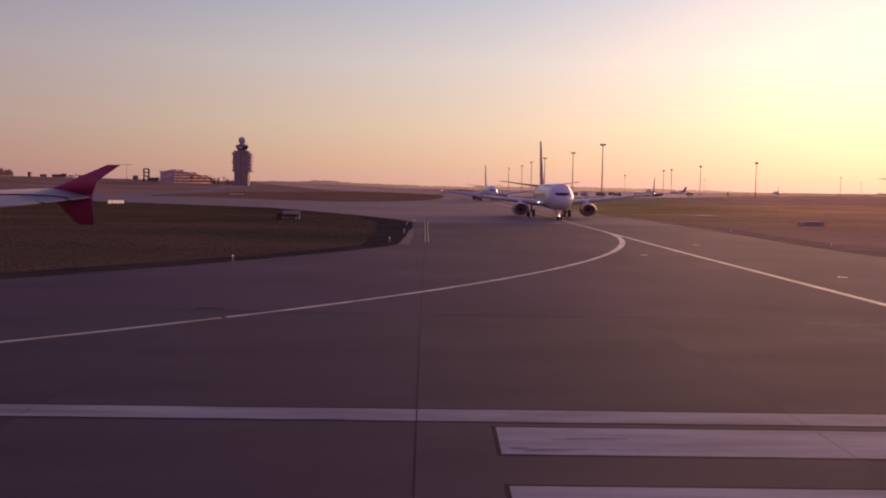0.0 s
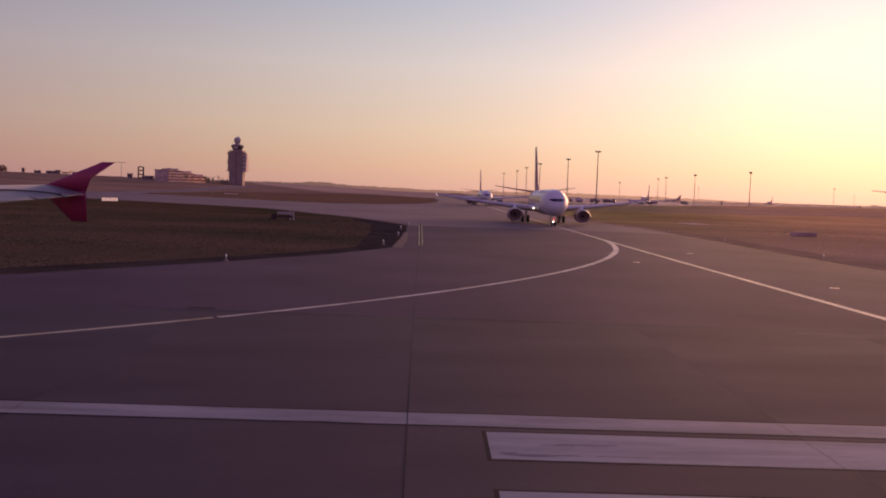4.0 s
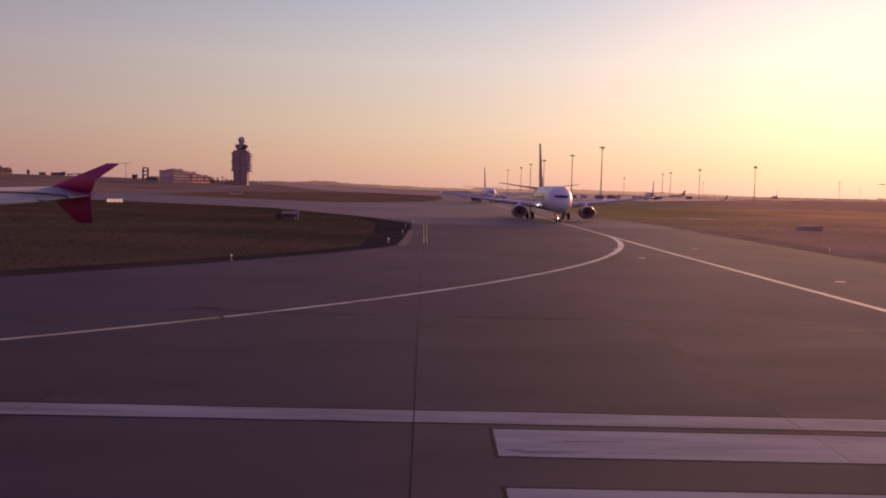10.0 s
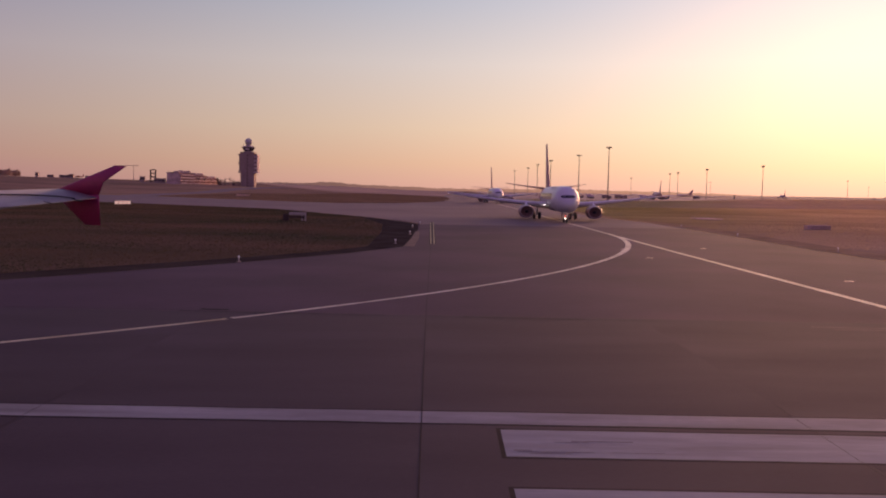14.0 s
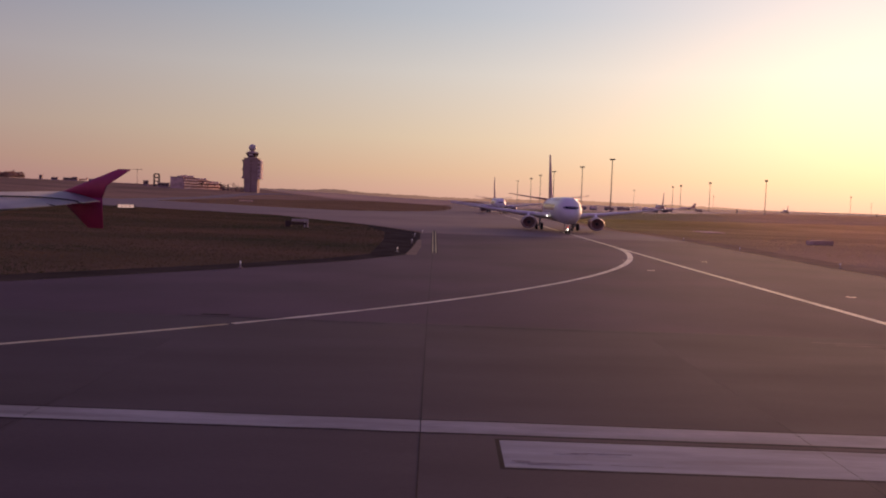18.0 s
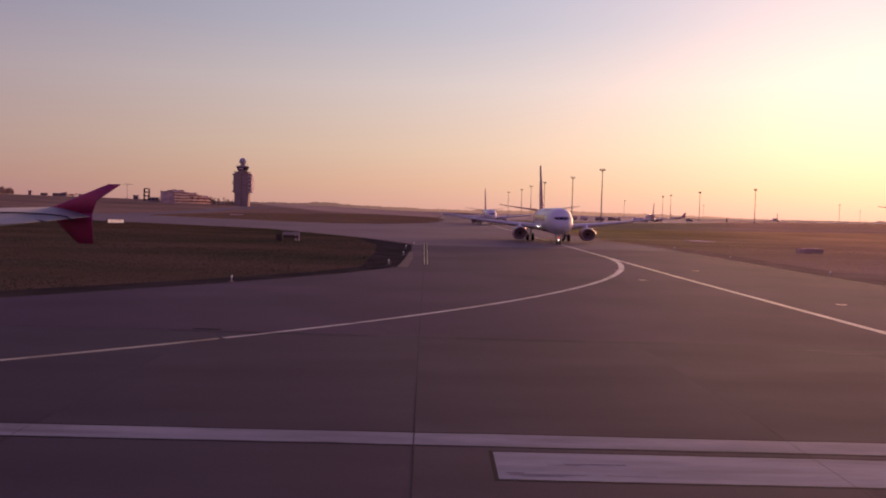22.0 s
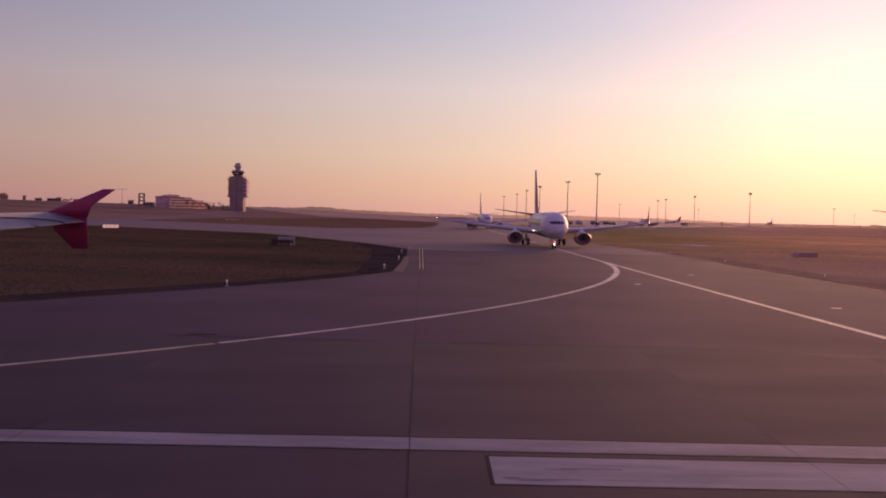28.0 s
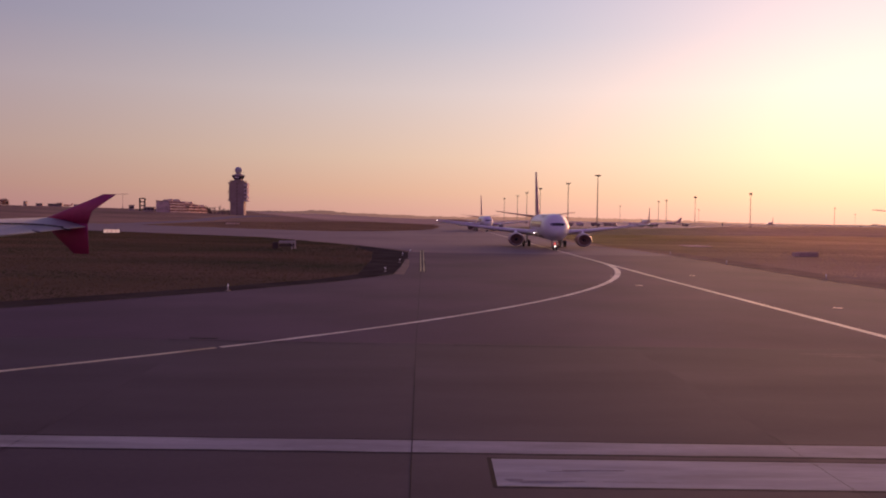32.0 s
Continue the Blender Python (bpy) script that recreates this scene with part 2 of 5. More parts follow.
def grass_mat(name, c1, c2, through_part):
    """Thin dry blades: part of the light passes through them."""
    m = bpy.data.materials.new(name)
    m.use_nodes = True
    n, l = m.node_tree.nodes, m.node_tree.links
    n.clear()
    tc = n.new("ShaderNodeTexCoord")
    nz = n.new("ShaderNodeTexNoise")
    nz.inputs["Scale"].default_value, nz.inputs["Detail"].default_value = 0.075, 2
    mp = n.new("ShaderNodeMapping")
    mp.inputs["Scale"].default_value = (0.35, 1, 1)
    l.new(tc.outputs["Object"], mp.inputs[0])
    l.new(mp.outputs[0], nz.inputs["Vector"])
    geo = n.new("ShaderNodeNewGeometry")
    add = n.new("ShaderNodeMath")
    add.operation = "MULTIPLY_ADD"
    l.new(geo.outputs["Random Per Island"], add.inputs[0])
    add.inputs[1].default_value = 0.04
    l.new(nz.outputs[0], add.inputs[2])
    mr = n.new("ShaderNodeMapRange")
    mr.inputs["From Min"].default_value, mr.inputs["From Max"].default_value = 0.36, 0.66
    l.new(add.outputs[0], mr.inputs[0])
    mx = n.new("ShaderNodeMix")
    mx.data_type = "RGBA"
    mx.inputs["A"].default_value, mx.inputs["B"].default_value = (*c1, 1), (*c2, 1)
    l.new(mr.outputs[0], mx.inputs["Factor"])
    d = n.new("ShaderNodeBsdfDiffuse")
    t = n.new("ShaderNodeBsdfTranslucent")
    ms = n.new("ShaderNodeMixShader")
    ms.inputs[0].default_value = through_part
    o = n.new("ShaderNodeOutputMaterial")
    for s in (d, t):
        l.new(mx.outputs["Result"], s.inputs["Color"])
    l.new(d.outputs[0], ms.inputs[1])
    l.new(t.outputs[0], ms.inputs[2])
    l.new(ms.outputs[0], o.inputs[0])
    return m


def glare_fade(m, source, target, socket):
    """Glare painted in: a slow, ragged change from darker green west to pale straw."""
    n, l = m.node_tree.nodes, m.node_tree.links
    tc, dot, nz, ad, mr, mx = [n.new(k) for k in ("ShaderNodeTexCoord", "ShaderNodeVectorMath", "ShaderNodeTexNoise", "ShaderNodeMath", "ShaderNodeMapRange", "ShaderNodeMix")]
    dot.operation, ad.operation = "DOT_PRODUCT", "MULTIPLY_ADD"
    dot.inputs[1].default_value = (0.8, -0.25, 0)
    nz.inputs["Scale"].default_value, nz.inputs["Detail"].default_value = 0.06, 4
    l.new(tc.outputs["Object"], dot.inputs[0])
    l.new(tc.outputs["Object"], nz.inputs["Vector"])
    l.new(nz.outputs[0], ad.inputs[0])
    ad.inputs[1].default_value = 30.0
    l.new(dot.outputs["Value"], ad.inputs[2])
    mr.inputs["From Min"].default_value, mr.inputs["From Max"].default_value = -2, 38
    l.new(ad.outputs[0], mr.inputs[0])
    mx.data_type, mx.blend_type = "RGBA", "MULTIPLY"
    mx.inputs["B"].default_value = (0.60, 0.76, 0.62, 1)
    rev = n.new("ShaderNodeMath")
    rev.operation = "SUBTRACT"
    rev.inputs[0].default_value = 1.0
    l.new(mr.outputs[0], rev.inputs[1])
    l.new(rev.outputs[0], mx.inputs["Factor"])
    l.new(source, mx.inputs["A"])
    for s in target:
        l.new(mx.outputs["Result"], s.inputs[socket])


# straw base raised so the field carries the glare in its own colour
DRYFIELD = mat("dry_field", (0.56, 0.385, 0.24), 1.0, spread=0.10, scale=0.045, fine=0.5, second=(0.36, 0.255, 0.155), stretch=(0.3, 1, 1), bump=0.03, spec=0.0)
APRON = mat("pale_concrete_apron", (0.33, 0.25, 0.21), 0.9, spread=0.12, scale=0.02, fine=0.4, spec=0.15, bump=0.0)
LITSIGN = mat("lit_sign_face", (0.62, 0.48, 0.40), 0.4, spread=0.05, bump=0.0, emit=(1.0, 0.62, 0.46), emit_strength=0.5)
TURF = mat("turf", (0.138, 0.096, 0.062), 1.0, spread=0.15, scale=0.05, fine=1.5, second=(0.068, 0.066, 0.036), stretch=(0.6, 1, 1), bump=0.01, spec=0.0)
BOX = mat("dark_cabinet", (0.085, 0.06, 0.05), 0.7, spread=0.2, spec=0.2)
CABINET = mat("brown_cabinet_paint", (0.62, 0.43, 0.34), 0.6, spread=0.15, bump=0.0, spec=0.2)
SCAR = mat("pale_scar", (0.13, 0.10, 0.108), 0.85, spread=0.3, scale=2.0, fine=20, spec=0.1)
RUBBERED = mat("rubber_scuff", (0.135, 0.135, 0.15), 0.85, spread=0.3, scale=3.0, fine=20, spec=0.1)
# low glow put in for the glints on backlit lamp glass
LAMPHEAD = mat("edge_lamp_glass", (0.7, 0.66, 0.62), 0.3, spread=0.05, bump=0.0, emit=(1.0, 0.86, 0.78), emit_strength=0.12)
PALESLAB = mat("pale_slab", (0.68, 0.50, 0.38), 0.9, spread=0.15, scale=0.5, fine=6, spec=0.1)
RIM = mat("edging", (0.145, 0.11, 0.095), 0.9, spread=0.2, scale=0.4, fine=5, spec=0.1)
GRASS = grass_mat("grass_blades", (0.056, 0.070, 0.033), (0.152, 0.107, 0.064), 0.3)
MIDGRASS = grass_mat("brown_grass_blades", (0.18, 0.142, 0.098), (0.27, 0.195, 0.145), 0.3)
# blades raised pale with the field, for the same glare
DRYGRASS = grass_mat("dry_grass_blades", (0.35, 0.245, 0.14), (0.60, 0.425, 0.265), 0.66)
THICKET = grass_mat("hazy_brown_twigs", (0.30, 0.20, 0.175), (0.40, 0.275, 0.24), 0.5)
BARK = grass_mat("brown_twigs", (0.19, 0.135, 0.115), (0.27, 0.19, 0.16), 0.4)

bsdf = DRYFIELD.node_tree.nodes["Principled BSDF"]
glare_fade(DRYFIELD, bsdf.inputs["Base Color"].links[0].from_socket, [bsdf], "Base Color")
both = [n for n in DRYGRASS.node_tree.nodes if n.bl_idname in ("ShaderNodeBsdfDiffuse", "ShaderNodeBsdfTranslucent")]
glare_fade(DRYGRASS, both[0].inputs["Color"].links[0].from_socket, both, "Color")


# ---- mesh helpers ----
def mesh_of(name, verts, faces, material, smooth=False):
    me = bpy.data.meshes.new(name)
    me.from_pydata([tuple(v) for v in verts], [], faces)
    me.materials.append(material)
    if smooth:
        me.polygons.foreach_set("use_smooth", [True] * len(me.polygons))
    me.update()
    return me


def part(name, bm, material, parent=None, label="", smooth=False):
    """Links a bmesh, a mesh or a (verts, faces) pair as one mesh object, under a parent if there is one."""
    if isinstance(bm, tuple):
        me = mesh_of(name, bm[0], bm[1], material, smooth)
    elif isinstance(bm, bmesh.types.BMesh):
        me = bpy.data.meshes.new(name)
        bmesh.ops.recalc_face_normals(bm, faces=bm.faces)
        bm.to_mesh(me)
        bm.free()
        me.materials.append(material)
        if smooth:
            me.polygons.foreach_set("use_smooth", [True] * len(me.polygons))
    else:
        me = bm
    ob = new(name, me)
    if parent:
        ob.parent = parent
    if label:
        tagged(ob, label)
    return ob


def thing(name, label, category, group="", kind="", at=None):
    ob = new(name)
    ob.empty_display_size = 0.3
    if at is not None:
        ob.matrix_world = at
    return tagged(ob, label, category, group, kind)


def box(x0, x1, y0, y1, z0, z1, bevel=0.0):
    bm = bmesh.new()
    bmesh.ops.create_cube(bm, size=1.0, matrix=Matrix.Translation(((x0 + x1) / 2, (y0 + y1) / 2, (z0 + z1) / 2)) @ Matrix.Diagonal((x1 - x0, y1 - y0, z1 - z0, 1)))
    if bevel:
        bmesh.ops.bevel(bm, geom=bm.edges[:], offset=bevel, segments=1, affect="EDGES")
    return bm


def rod(a, b, r0, r1=None, seg=10):
    """A tapered round bar from a to b."""
    a, b = Vector(a), Vector(b)
    bm = bmesh.new()
    m = Matrix.Translation((a + b) / 2) @ (b - a).to_track_quat("Z", "Y").to_matrix().to_4x4()
    bmesh.ops.create_cone(bm, cap_ends=True, segments=seg, radius1=r0, radius2=r0 if r1 is None else r1, depth=(b - a).length, matrix=m)
    return bm


def loft(rings, cap=True):
    """Closed rings of equal length, skinned; returns (verts, faces)."""
    k = len(rings[0])
    verts = [p for r in rings for p in r]
    faces = []
    for i in range(len(rings) - 1):
        for j in range(k):
            faces.append((i * k + j, i * k + (j + 1) % k, (i + 1) * k + (j + 1) % k, (i + 1) * k + j))
    if cap:
        faces.append(tuple(range(k - 1, -1, -1)))
        faces.append(tuple(range((len(rings) - 1) * k, len(rings) * k)))
    return verts, faces


def turned(profile, axis="y", seg=24, at=(0, 0, 0), cap=True):
    """A profile of (position, radius) turned round an axis."""
    rings = []
    for s, r in profile:
        ring = []
        for j in range(seg):
            a = 2 * math.pi * j / seg
            c, d = r * math.cos(a), r * math.sin(a)
            v = {"y": (c, s, d), "z": (c, d, s), "x": (s, c, d)}[axis]
            ring.append(Vector(v) + Vector(at))
        rings.append(ring)
    return loft(rings, cap)


def smooth01(v):
    v = min(1.0, max(0.0, v))
    return v * v * (3 - 2 * v)


def rise(x, y):
    """Height of the land: flat airfield, a slow swell far off to the west."""
    return 7.5 * smooth01((-x - 95) / 300) * smooth01((y - 330) / 420) + 2.2 * smooth01((-x - 60) / 120) * smooth01((y - 500) / 280)


def ruled(name, a, b, n, m, material, lift=0.0):
    """A sheet between two polylines of equal length, laid on the land."""
    def along(pts, u):
        k = u * (len(pts) - 1)
        i = min(int(k), len(pts) - 2)
        return Vector(pts[i]).lerp(Vector(pts[i + 1]), k - i)
    verts, faces = [], []
    for i in range(n + 1):
        p, q = along(a, i / n), along(b, i / n)
        for j in range(m + 1):
            w = p.lerp(q, j / m)
            verts.append((w.x, w.y, rise(w.x, w.y) + lift))
    for i in range(n):
        for j in range(m):
            k = i * (m + 1) + j
            faces.append((k, k + 1, k + m + 2, k + m + 1))
    me = mesh_of(name, verts, faces, material)
    bm = bmesh.new()
    bm.from_mesh(me)
    bmesh.ops.recalc_face_normals(bm, faces=bm.faces)
    for f in bm.faces:
        if f.normal.z < 0:
            f.normal_flip()
    bm.to_mesh(me)
    bm.free()
    return new(name, me)


# ---- the airfield ----
xs = sorted({s * v for v in (0, 10, 22, 36, 55, 80, 110, 145, 185, 230, 280, 340, 410, 500, 620, 800, 1100, 1600, 2400, 3400, 4400) for s in (-1, 1)})
ys = [-4000, -2000, -900, -400, -200, -100, -50, -20, 0, 20, 40, 60, 85, 110, 140, 170, 200, 240, 280, 330, 380, 430, 480, 530, 580, 630, 690, 760, 840, 950, 1100, 1400, 1900, 2600, 3500, 4400]
gv = [(x, y, rise(x, y) - 0.05) for y in ys for x in xs]
nx = len(xs)
gf = [(j * nx + i, j * nx + i + 1, (j + 1) * nx + i + 1, (j + 1) * nx + i) for j in range(len(ys) - 1) for i in range(nx - 1)]
ground = part("ground", (gv, gf), SOIL)
tagged(ground, "dry brown-green airfield grassland reaching the horizon", "ground", kind="structure")

# taxiway, its fillets to the runway and the crossing taxiway
JOINT_Y = 29.2
left_edge = [(-400, 29.3), (-60, 29.6), (-40, 30.8), (-28, 33.2), (-19.7, 37.6), (-12.4, 47.3), (-6.8, 56), (-2.8, 65), (-2.7, 86), (-3.3, 106)]
right_edge = [(400, 29.3), (90, 29.6), (66, 31), (50, 35), (41, 40.5), (34.5, 47), (31, 54), (30.4, 65), (30.6, 86), (30.8, 106)]
taxiway = ruled("taxiway", left_edge, right_edge, 60, 30, ASPHALT)
tagged(taxiway, "worn grey-brown asphalt taxiway joining the runway", "taxiway", kind="structure")
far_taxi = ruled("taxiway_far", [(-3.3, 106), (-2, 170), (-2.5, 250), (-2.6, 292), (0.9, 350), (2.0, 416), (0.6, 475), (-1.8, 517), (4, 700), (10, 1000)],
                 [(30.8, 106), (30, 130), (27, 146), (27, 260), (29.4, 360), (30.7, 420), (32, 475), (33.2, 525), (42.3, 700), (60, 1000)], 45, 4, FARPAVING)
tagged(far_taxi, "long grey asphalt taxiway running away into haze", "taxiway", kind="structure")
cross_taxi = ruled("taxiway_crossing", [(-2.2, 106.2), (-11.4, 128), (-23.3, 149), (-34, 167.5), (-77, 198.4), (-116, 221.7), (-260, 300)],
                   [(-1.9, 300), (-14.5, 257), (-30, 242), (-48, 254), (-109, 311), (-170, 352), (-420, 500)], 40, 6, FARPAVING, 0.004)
tagged(cross_taxi, "asphalt crossing taxiway, paled for haze, between grass islands", "taxiway", kind="structure")
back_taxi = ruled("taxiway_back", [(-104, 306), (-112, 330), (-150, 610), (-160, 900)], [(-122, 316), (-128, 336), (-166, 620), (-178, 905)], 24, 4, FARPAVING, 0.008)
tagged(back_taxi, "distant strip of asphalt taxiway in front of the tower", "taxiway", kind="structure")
side_taxi = ruled("taxiway_side", [(58, 80), (75, 108), (92, 132)], [(110, 76), (125, 108), (140, 140)], 8, 4, ASPHALT, 0.004)
tagged(side_taxi, "asphalt taxiway strip beyond the grass field", "taxiway", kind="structure")
apron_near = [(36, 470), (114, 466), (215, 655), (321, 853), (503, 1078), (626, 1219), (1300, 1900)]
apron = ruled("apron", apron_near, [(80, 2550), (300, 2550), (550, 2550), (800, 2550), (1200, 2550), (1600, 2550), (2900, 2550)], 36, 10, APRON, 0.006)
tagged(apron, "distant pale concrete apron with light masts and parked aircraft", "apron", kind="structure")
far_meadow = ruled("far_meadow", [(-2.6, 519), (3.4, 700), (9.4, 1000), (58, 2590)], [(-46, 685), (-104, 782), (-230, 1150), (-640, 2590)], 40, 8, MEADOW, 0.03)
tagged(far_meadow, "far meadows coloured pale mauve-grey for haze below the wooded ridge", "field", kind="structure")
dry_near = ruled("dry_field", [(48, 38), (36.5, 46), (31.8, 54), (31.0, 65), (31.2, 106), (30.3, 130), (27.4, 146), (27.4, 260), (31.5, 470)],
                 [(420, 32), (420, 60), (420, 90), (430, 130), (450, 180), (480, 240), (500, 300), (520, 380), (560, 470)], 30, 16, DRYFIELD, -0.02)
tagged(dry_near, "dry straw-brown grass field beside the taxiway", "field", kind="structure")
dry_far = ruled("dry_field_far", [(114.6, 467), (215.6, 655), (321.6, 852), (503.6, 1077), (626.6, 1218), (1300, 1899)],
                [(561, 471), (760, 640), (980, 800), (1300, 950), (1700, 1100), (2400, 1700)], 30, 10, DRYFIELD, -0.02)
tagged(dry_far, "dry grass field running out to the skyline", "field", kind="structure")
island_turf = ruled("island_turf", [(-300, 30.5), (-70, 32.4), (-45, 33.0), (-30, 35.3), (-21.5, 40.0), (-13.9, 49.5), (-8.3, 57.7), (-5.7, 64), (-6.3, 86), (-7.3, 105.5)],
                    [(-300, 330), (-250, 296), (-200, 268), (-150, 240), (-116, 221), (-77, 198), (-34.2, 167), (-23.6, 148.5), (-11.8, 127.5), (-7.4, 107)], 36, 14, TURF, -0.015)
tagged(island_turf, "brown and green turf of the near grass island", "grass", kind="structure")

# ---- runway markings and joints ----
def flat_strip(name, pts, width, material, z, parent=None, label=""):
    """A painted band along a polyline, with slightly worn edges."""
    verts, faces = [], []
    for i, p in enumerate(pts):
        p = Vector(p)
        d = (Vector(pts[min(i + 1, len(pts) - 1)]) - Vector(pts[max(i - 1, 0)])).normalized()
        nrm = Vector((-d.y, d.x))
        for s in (-1, 1):
            w = (width(p) if callable(width) else width) / 2 * (1 + 0.08 * noise.noise((p.x * 1.7, p.y * 1.7, s * 9.0)))
            q = p + nrm * (s * w)
            verts.append((q.x, q.y, z))
    for i in range(len(pts) - 1):
        faces.append((2 * i, 2 * i + 2, 2 * i + 3, 2 * i + 1))
    me = mesh_of(name, verts, faces, material)
    bm = bmesh.new()
    bm.from_mesh(me)
    for f in bm.faces:
        if f.normal.z < 0:
            f.normal_flip()
    bm.to_mesh(me)
    bm.free()
    ob = new(name, me)
    if parent:
        ob.parent = parent
    if label:
        tagged(ob, label)
    return ob


def steps(a, b, n):
    return [Vector(a).lerp(Vector(b), i / n) for i in range(n + 1)]


border = flat_strip("edge_line_border", steps((-120, 16.07), (120, 16.07), 240), 1.02, BORDER, 0.002)
tagged(border, "black painted border of the runway edge line", "road marking", kind="structure")
edge_line = flat_strip("runway_edge_line", steps((-120, 16.07), (120, 16.07), 240), 0.84, EDGE_W, 0.005)
tagged(edge_line, "worn white painted runway edge line", "road marking", kind="structure")
R_TAXI = 90.0
arc = [(17.45 - R_TAXI + R_TAXI * math.cos(a), 89.5 - R_TAXI * math.sin(a)) for a in [math.pi * 0.42 * i / 180 for i in range(181)]]


def lead_width(p):
    """Broad where it leaves the centre line, thinner and patchy near the runway."""
    w = 0.27 + 0.20 * smooth01((p.y - 40) / 32)
    return w * (0.6 if 28.5 < p.y < 29.7 else 0.45 if 32.2 < p.y < 32.7 else 1.0)


arc = [q for q in arc if not 27.45 < q[1] < 27.55]
cut = next(i for i, q in enumerate(arc) if q[1] < 27.5)
tail_line = flat_strip("taxi_lead_line_end", [Vector(arc[cut - 1]).lerp(Vector(arc[cut]), 0.3)] + arc[cut:], lead_width, PAINT_OLD, 0.008)
tagged(tail_line, "end of the faded yellow lead-on line on the runway", "road marking", kind="structure")
curve_line = flat_strip("taxi_lead_line", arc[:cut], lead_width, PAINT_Y, 0.008)
tagged(curve_line, "faded yellow taxi lead-on line sweeping in a curve", "road marking", kind="structure")
straight_line = flat_strip("taxi_centre_line", steps((17.75, 29.4), (17.45, 60), 40) + steps((17.44, 61), (17.2, 420), 120), 0.41, PAINT_Y, 0.012)
tagged(straight_line, "straight faded yellow taxiway centre line", "road marking", kind="structure")
keep_clear = flat_strip("stripe_border", steps((-0.93, 67.8), (-1.68, 113.2), 20), 0.56, BORDER, 0.006)
tagged(keep_clear, "black band between yellow side stripes", "road marking", kind="structure")
for k in (-1, 1):
    s = flat_strip("taxi_side_stripe", steps((-0.93 + k * 0.13, 68), (-1.68 + k * 0.17, 113), 20), 0.09, PAINT_OLD, 0.010)
    tagged(s, "thin faded yellow double taxi side stripe", "road marking", "side stripes", "structure")
for k, (x0, y0, x1, y1, wd) in enumerate(((-30.0, 29.62, -9.2, 29.5, 0.045), (-9.2, 29.34, -5.0, 29.1, 0.17), (-6.6, 29.28, -2.0, 29.0, 0.10), (-0.5, 29.05, 0.7, 29.02, 0.05), (0.7, 29.02, 4.2, 28.92, 0.24), (4.1, 28.92, 5.0, 28.9, 0.15),
                                          (4.9, 28.9, 7.4, 28.82, 0.08), (-0.45, 28.72, 3.6, 28.62, 0.03))):
    seam = flat_strip("sealed_seam", steps((x0, y0), (x1, y1), 40), lambda p, w=wd, k=k: w * (0.55 + 0.9 * abs(noise.noise((p.x * 0.8, k * 3.0, 0)))), SEAL, 0.006)
    tagged(seam, "dark bitumen-sealed seam across the pavement", "pavement joint", "sealed seams", "structure")
patch = flat_strip("bitumen_patch", steps((-8.6, 29.75), (-7.6, 29.72), 6), 0.30, SEAL, 0.007)
tagged(patch, "small dark bitumen repair patch on the seam", "pavement joint", kind="structure")
for x0, x1, y1 in ((-0.59, -1.0, 62), (-1.0, -1.5, 100)):
    s = flat_strip("lane_joint", steps((x0, JOINT_Y if y1 == 62 else 62), (x1, y1), 30), 0.022 if y1 == 62 else 0.03, SEAL, 0.005)
    tagged(s, "thin dark sealed joint between paving lanes", "pavement joint", "paving joints", "structure")

for x0, x1, y0, y1 in ((12.4, 15.6, 28.2, 28.0), (13.0, 15.6, 27.75, 27.6)):
    s = flat_strip("paint_scar", steps((x0, y0), (x1 + 14, 2 * y1 - y0), 40), 0.07, SCAR, 0.004)
    tagged(s, "thin pale scar of removed paint", "road marking", "paint scars", "structure")

# shoulder of dark soil and the concrete rim round the grass island
def offset(pts, dx, dy):
    return [(x + dx, y + dy) for x, y in pts]


isl = left_edge[3:]
shoulder = ruled("shoulder", isl + [(-5.6, 112.5), (-11.2, 127.2)], [(-30, 35.4), (-21.6, 40), (-14.0, 49.6), (-8.4, 57.8), (-5.8, 64), (-6.4, 86), (-7.6, 104), (-9.4, 113), (-12.6, 127)], 40, 4, SHOULDER, 0.006)
tagged(shoulder, "dark bare-earth shoulder along the grass island", "verge", kind="structure")
right_verge = ruled("shoulder_right", right_edge[4:] + [(30.0, 130), (27.0, 146), (27.0, 230)],
                    [(44.4, 42.2), (37.6, 49.6), (34.5, 55.8), (33.8, 65), (33.9, 86), (34.0, 106), (33.0, 131), (29.8, 147), (29.4, 230)], 40, 2, VERGE, 0.006)
tagged(right_verge, "dark bare-earth strip between taxiway and dry field", "verge", kind="structure")
rim = ruled("concrete_rim", [(-3.1, 64.6), (-2.95, 76), (-3.0, 88)], [(-2.3, 64.4), (-2.25, 76), (-2.6, 88)], 10, 1, RIM, 0.01)
tagged(rim, "pale concrete edging at the tip of the island", "kerb", kind="structure")


# ---- airliners ----
def lerp_table(table, v):
    for (a, *p), (b, *q) in zip(table, table[1:]):
        if v <= b:
            u = (v - a) / (b - a)
            return [s + (e - s) * u for s, e in zip(p, q)]
    return list(table[-1][1:])


NOSE = [(0, 0.02, -0.36), (0.10, 0.18, -0.355), (0.30, 0.33, -0.33), (0.6, 0.48, -0.275), (1.0, 0.62, -0.215), (1.5, 0.755, -0.155),
        (2.0, 0.865, -0.10), (2.5, 0.945, -0.06), (3.2, 0.99, -0.02), (6.5, 1.0, 0.0)]
TAIL = [(-13.5, 1.0, 0.0), (-10, 0.93, 0.06), (-7, 0.75, 0.2), (-4, 0.5, 0.36), (-1.5, 0.27, 0.5), (-0.3, 0.12, 0.58), (0, 0.06, 0.6)]


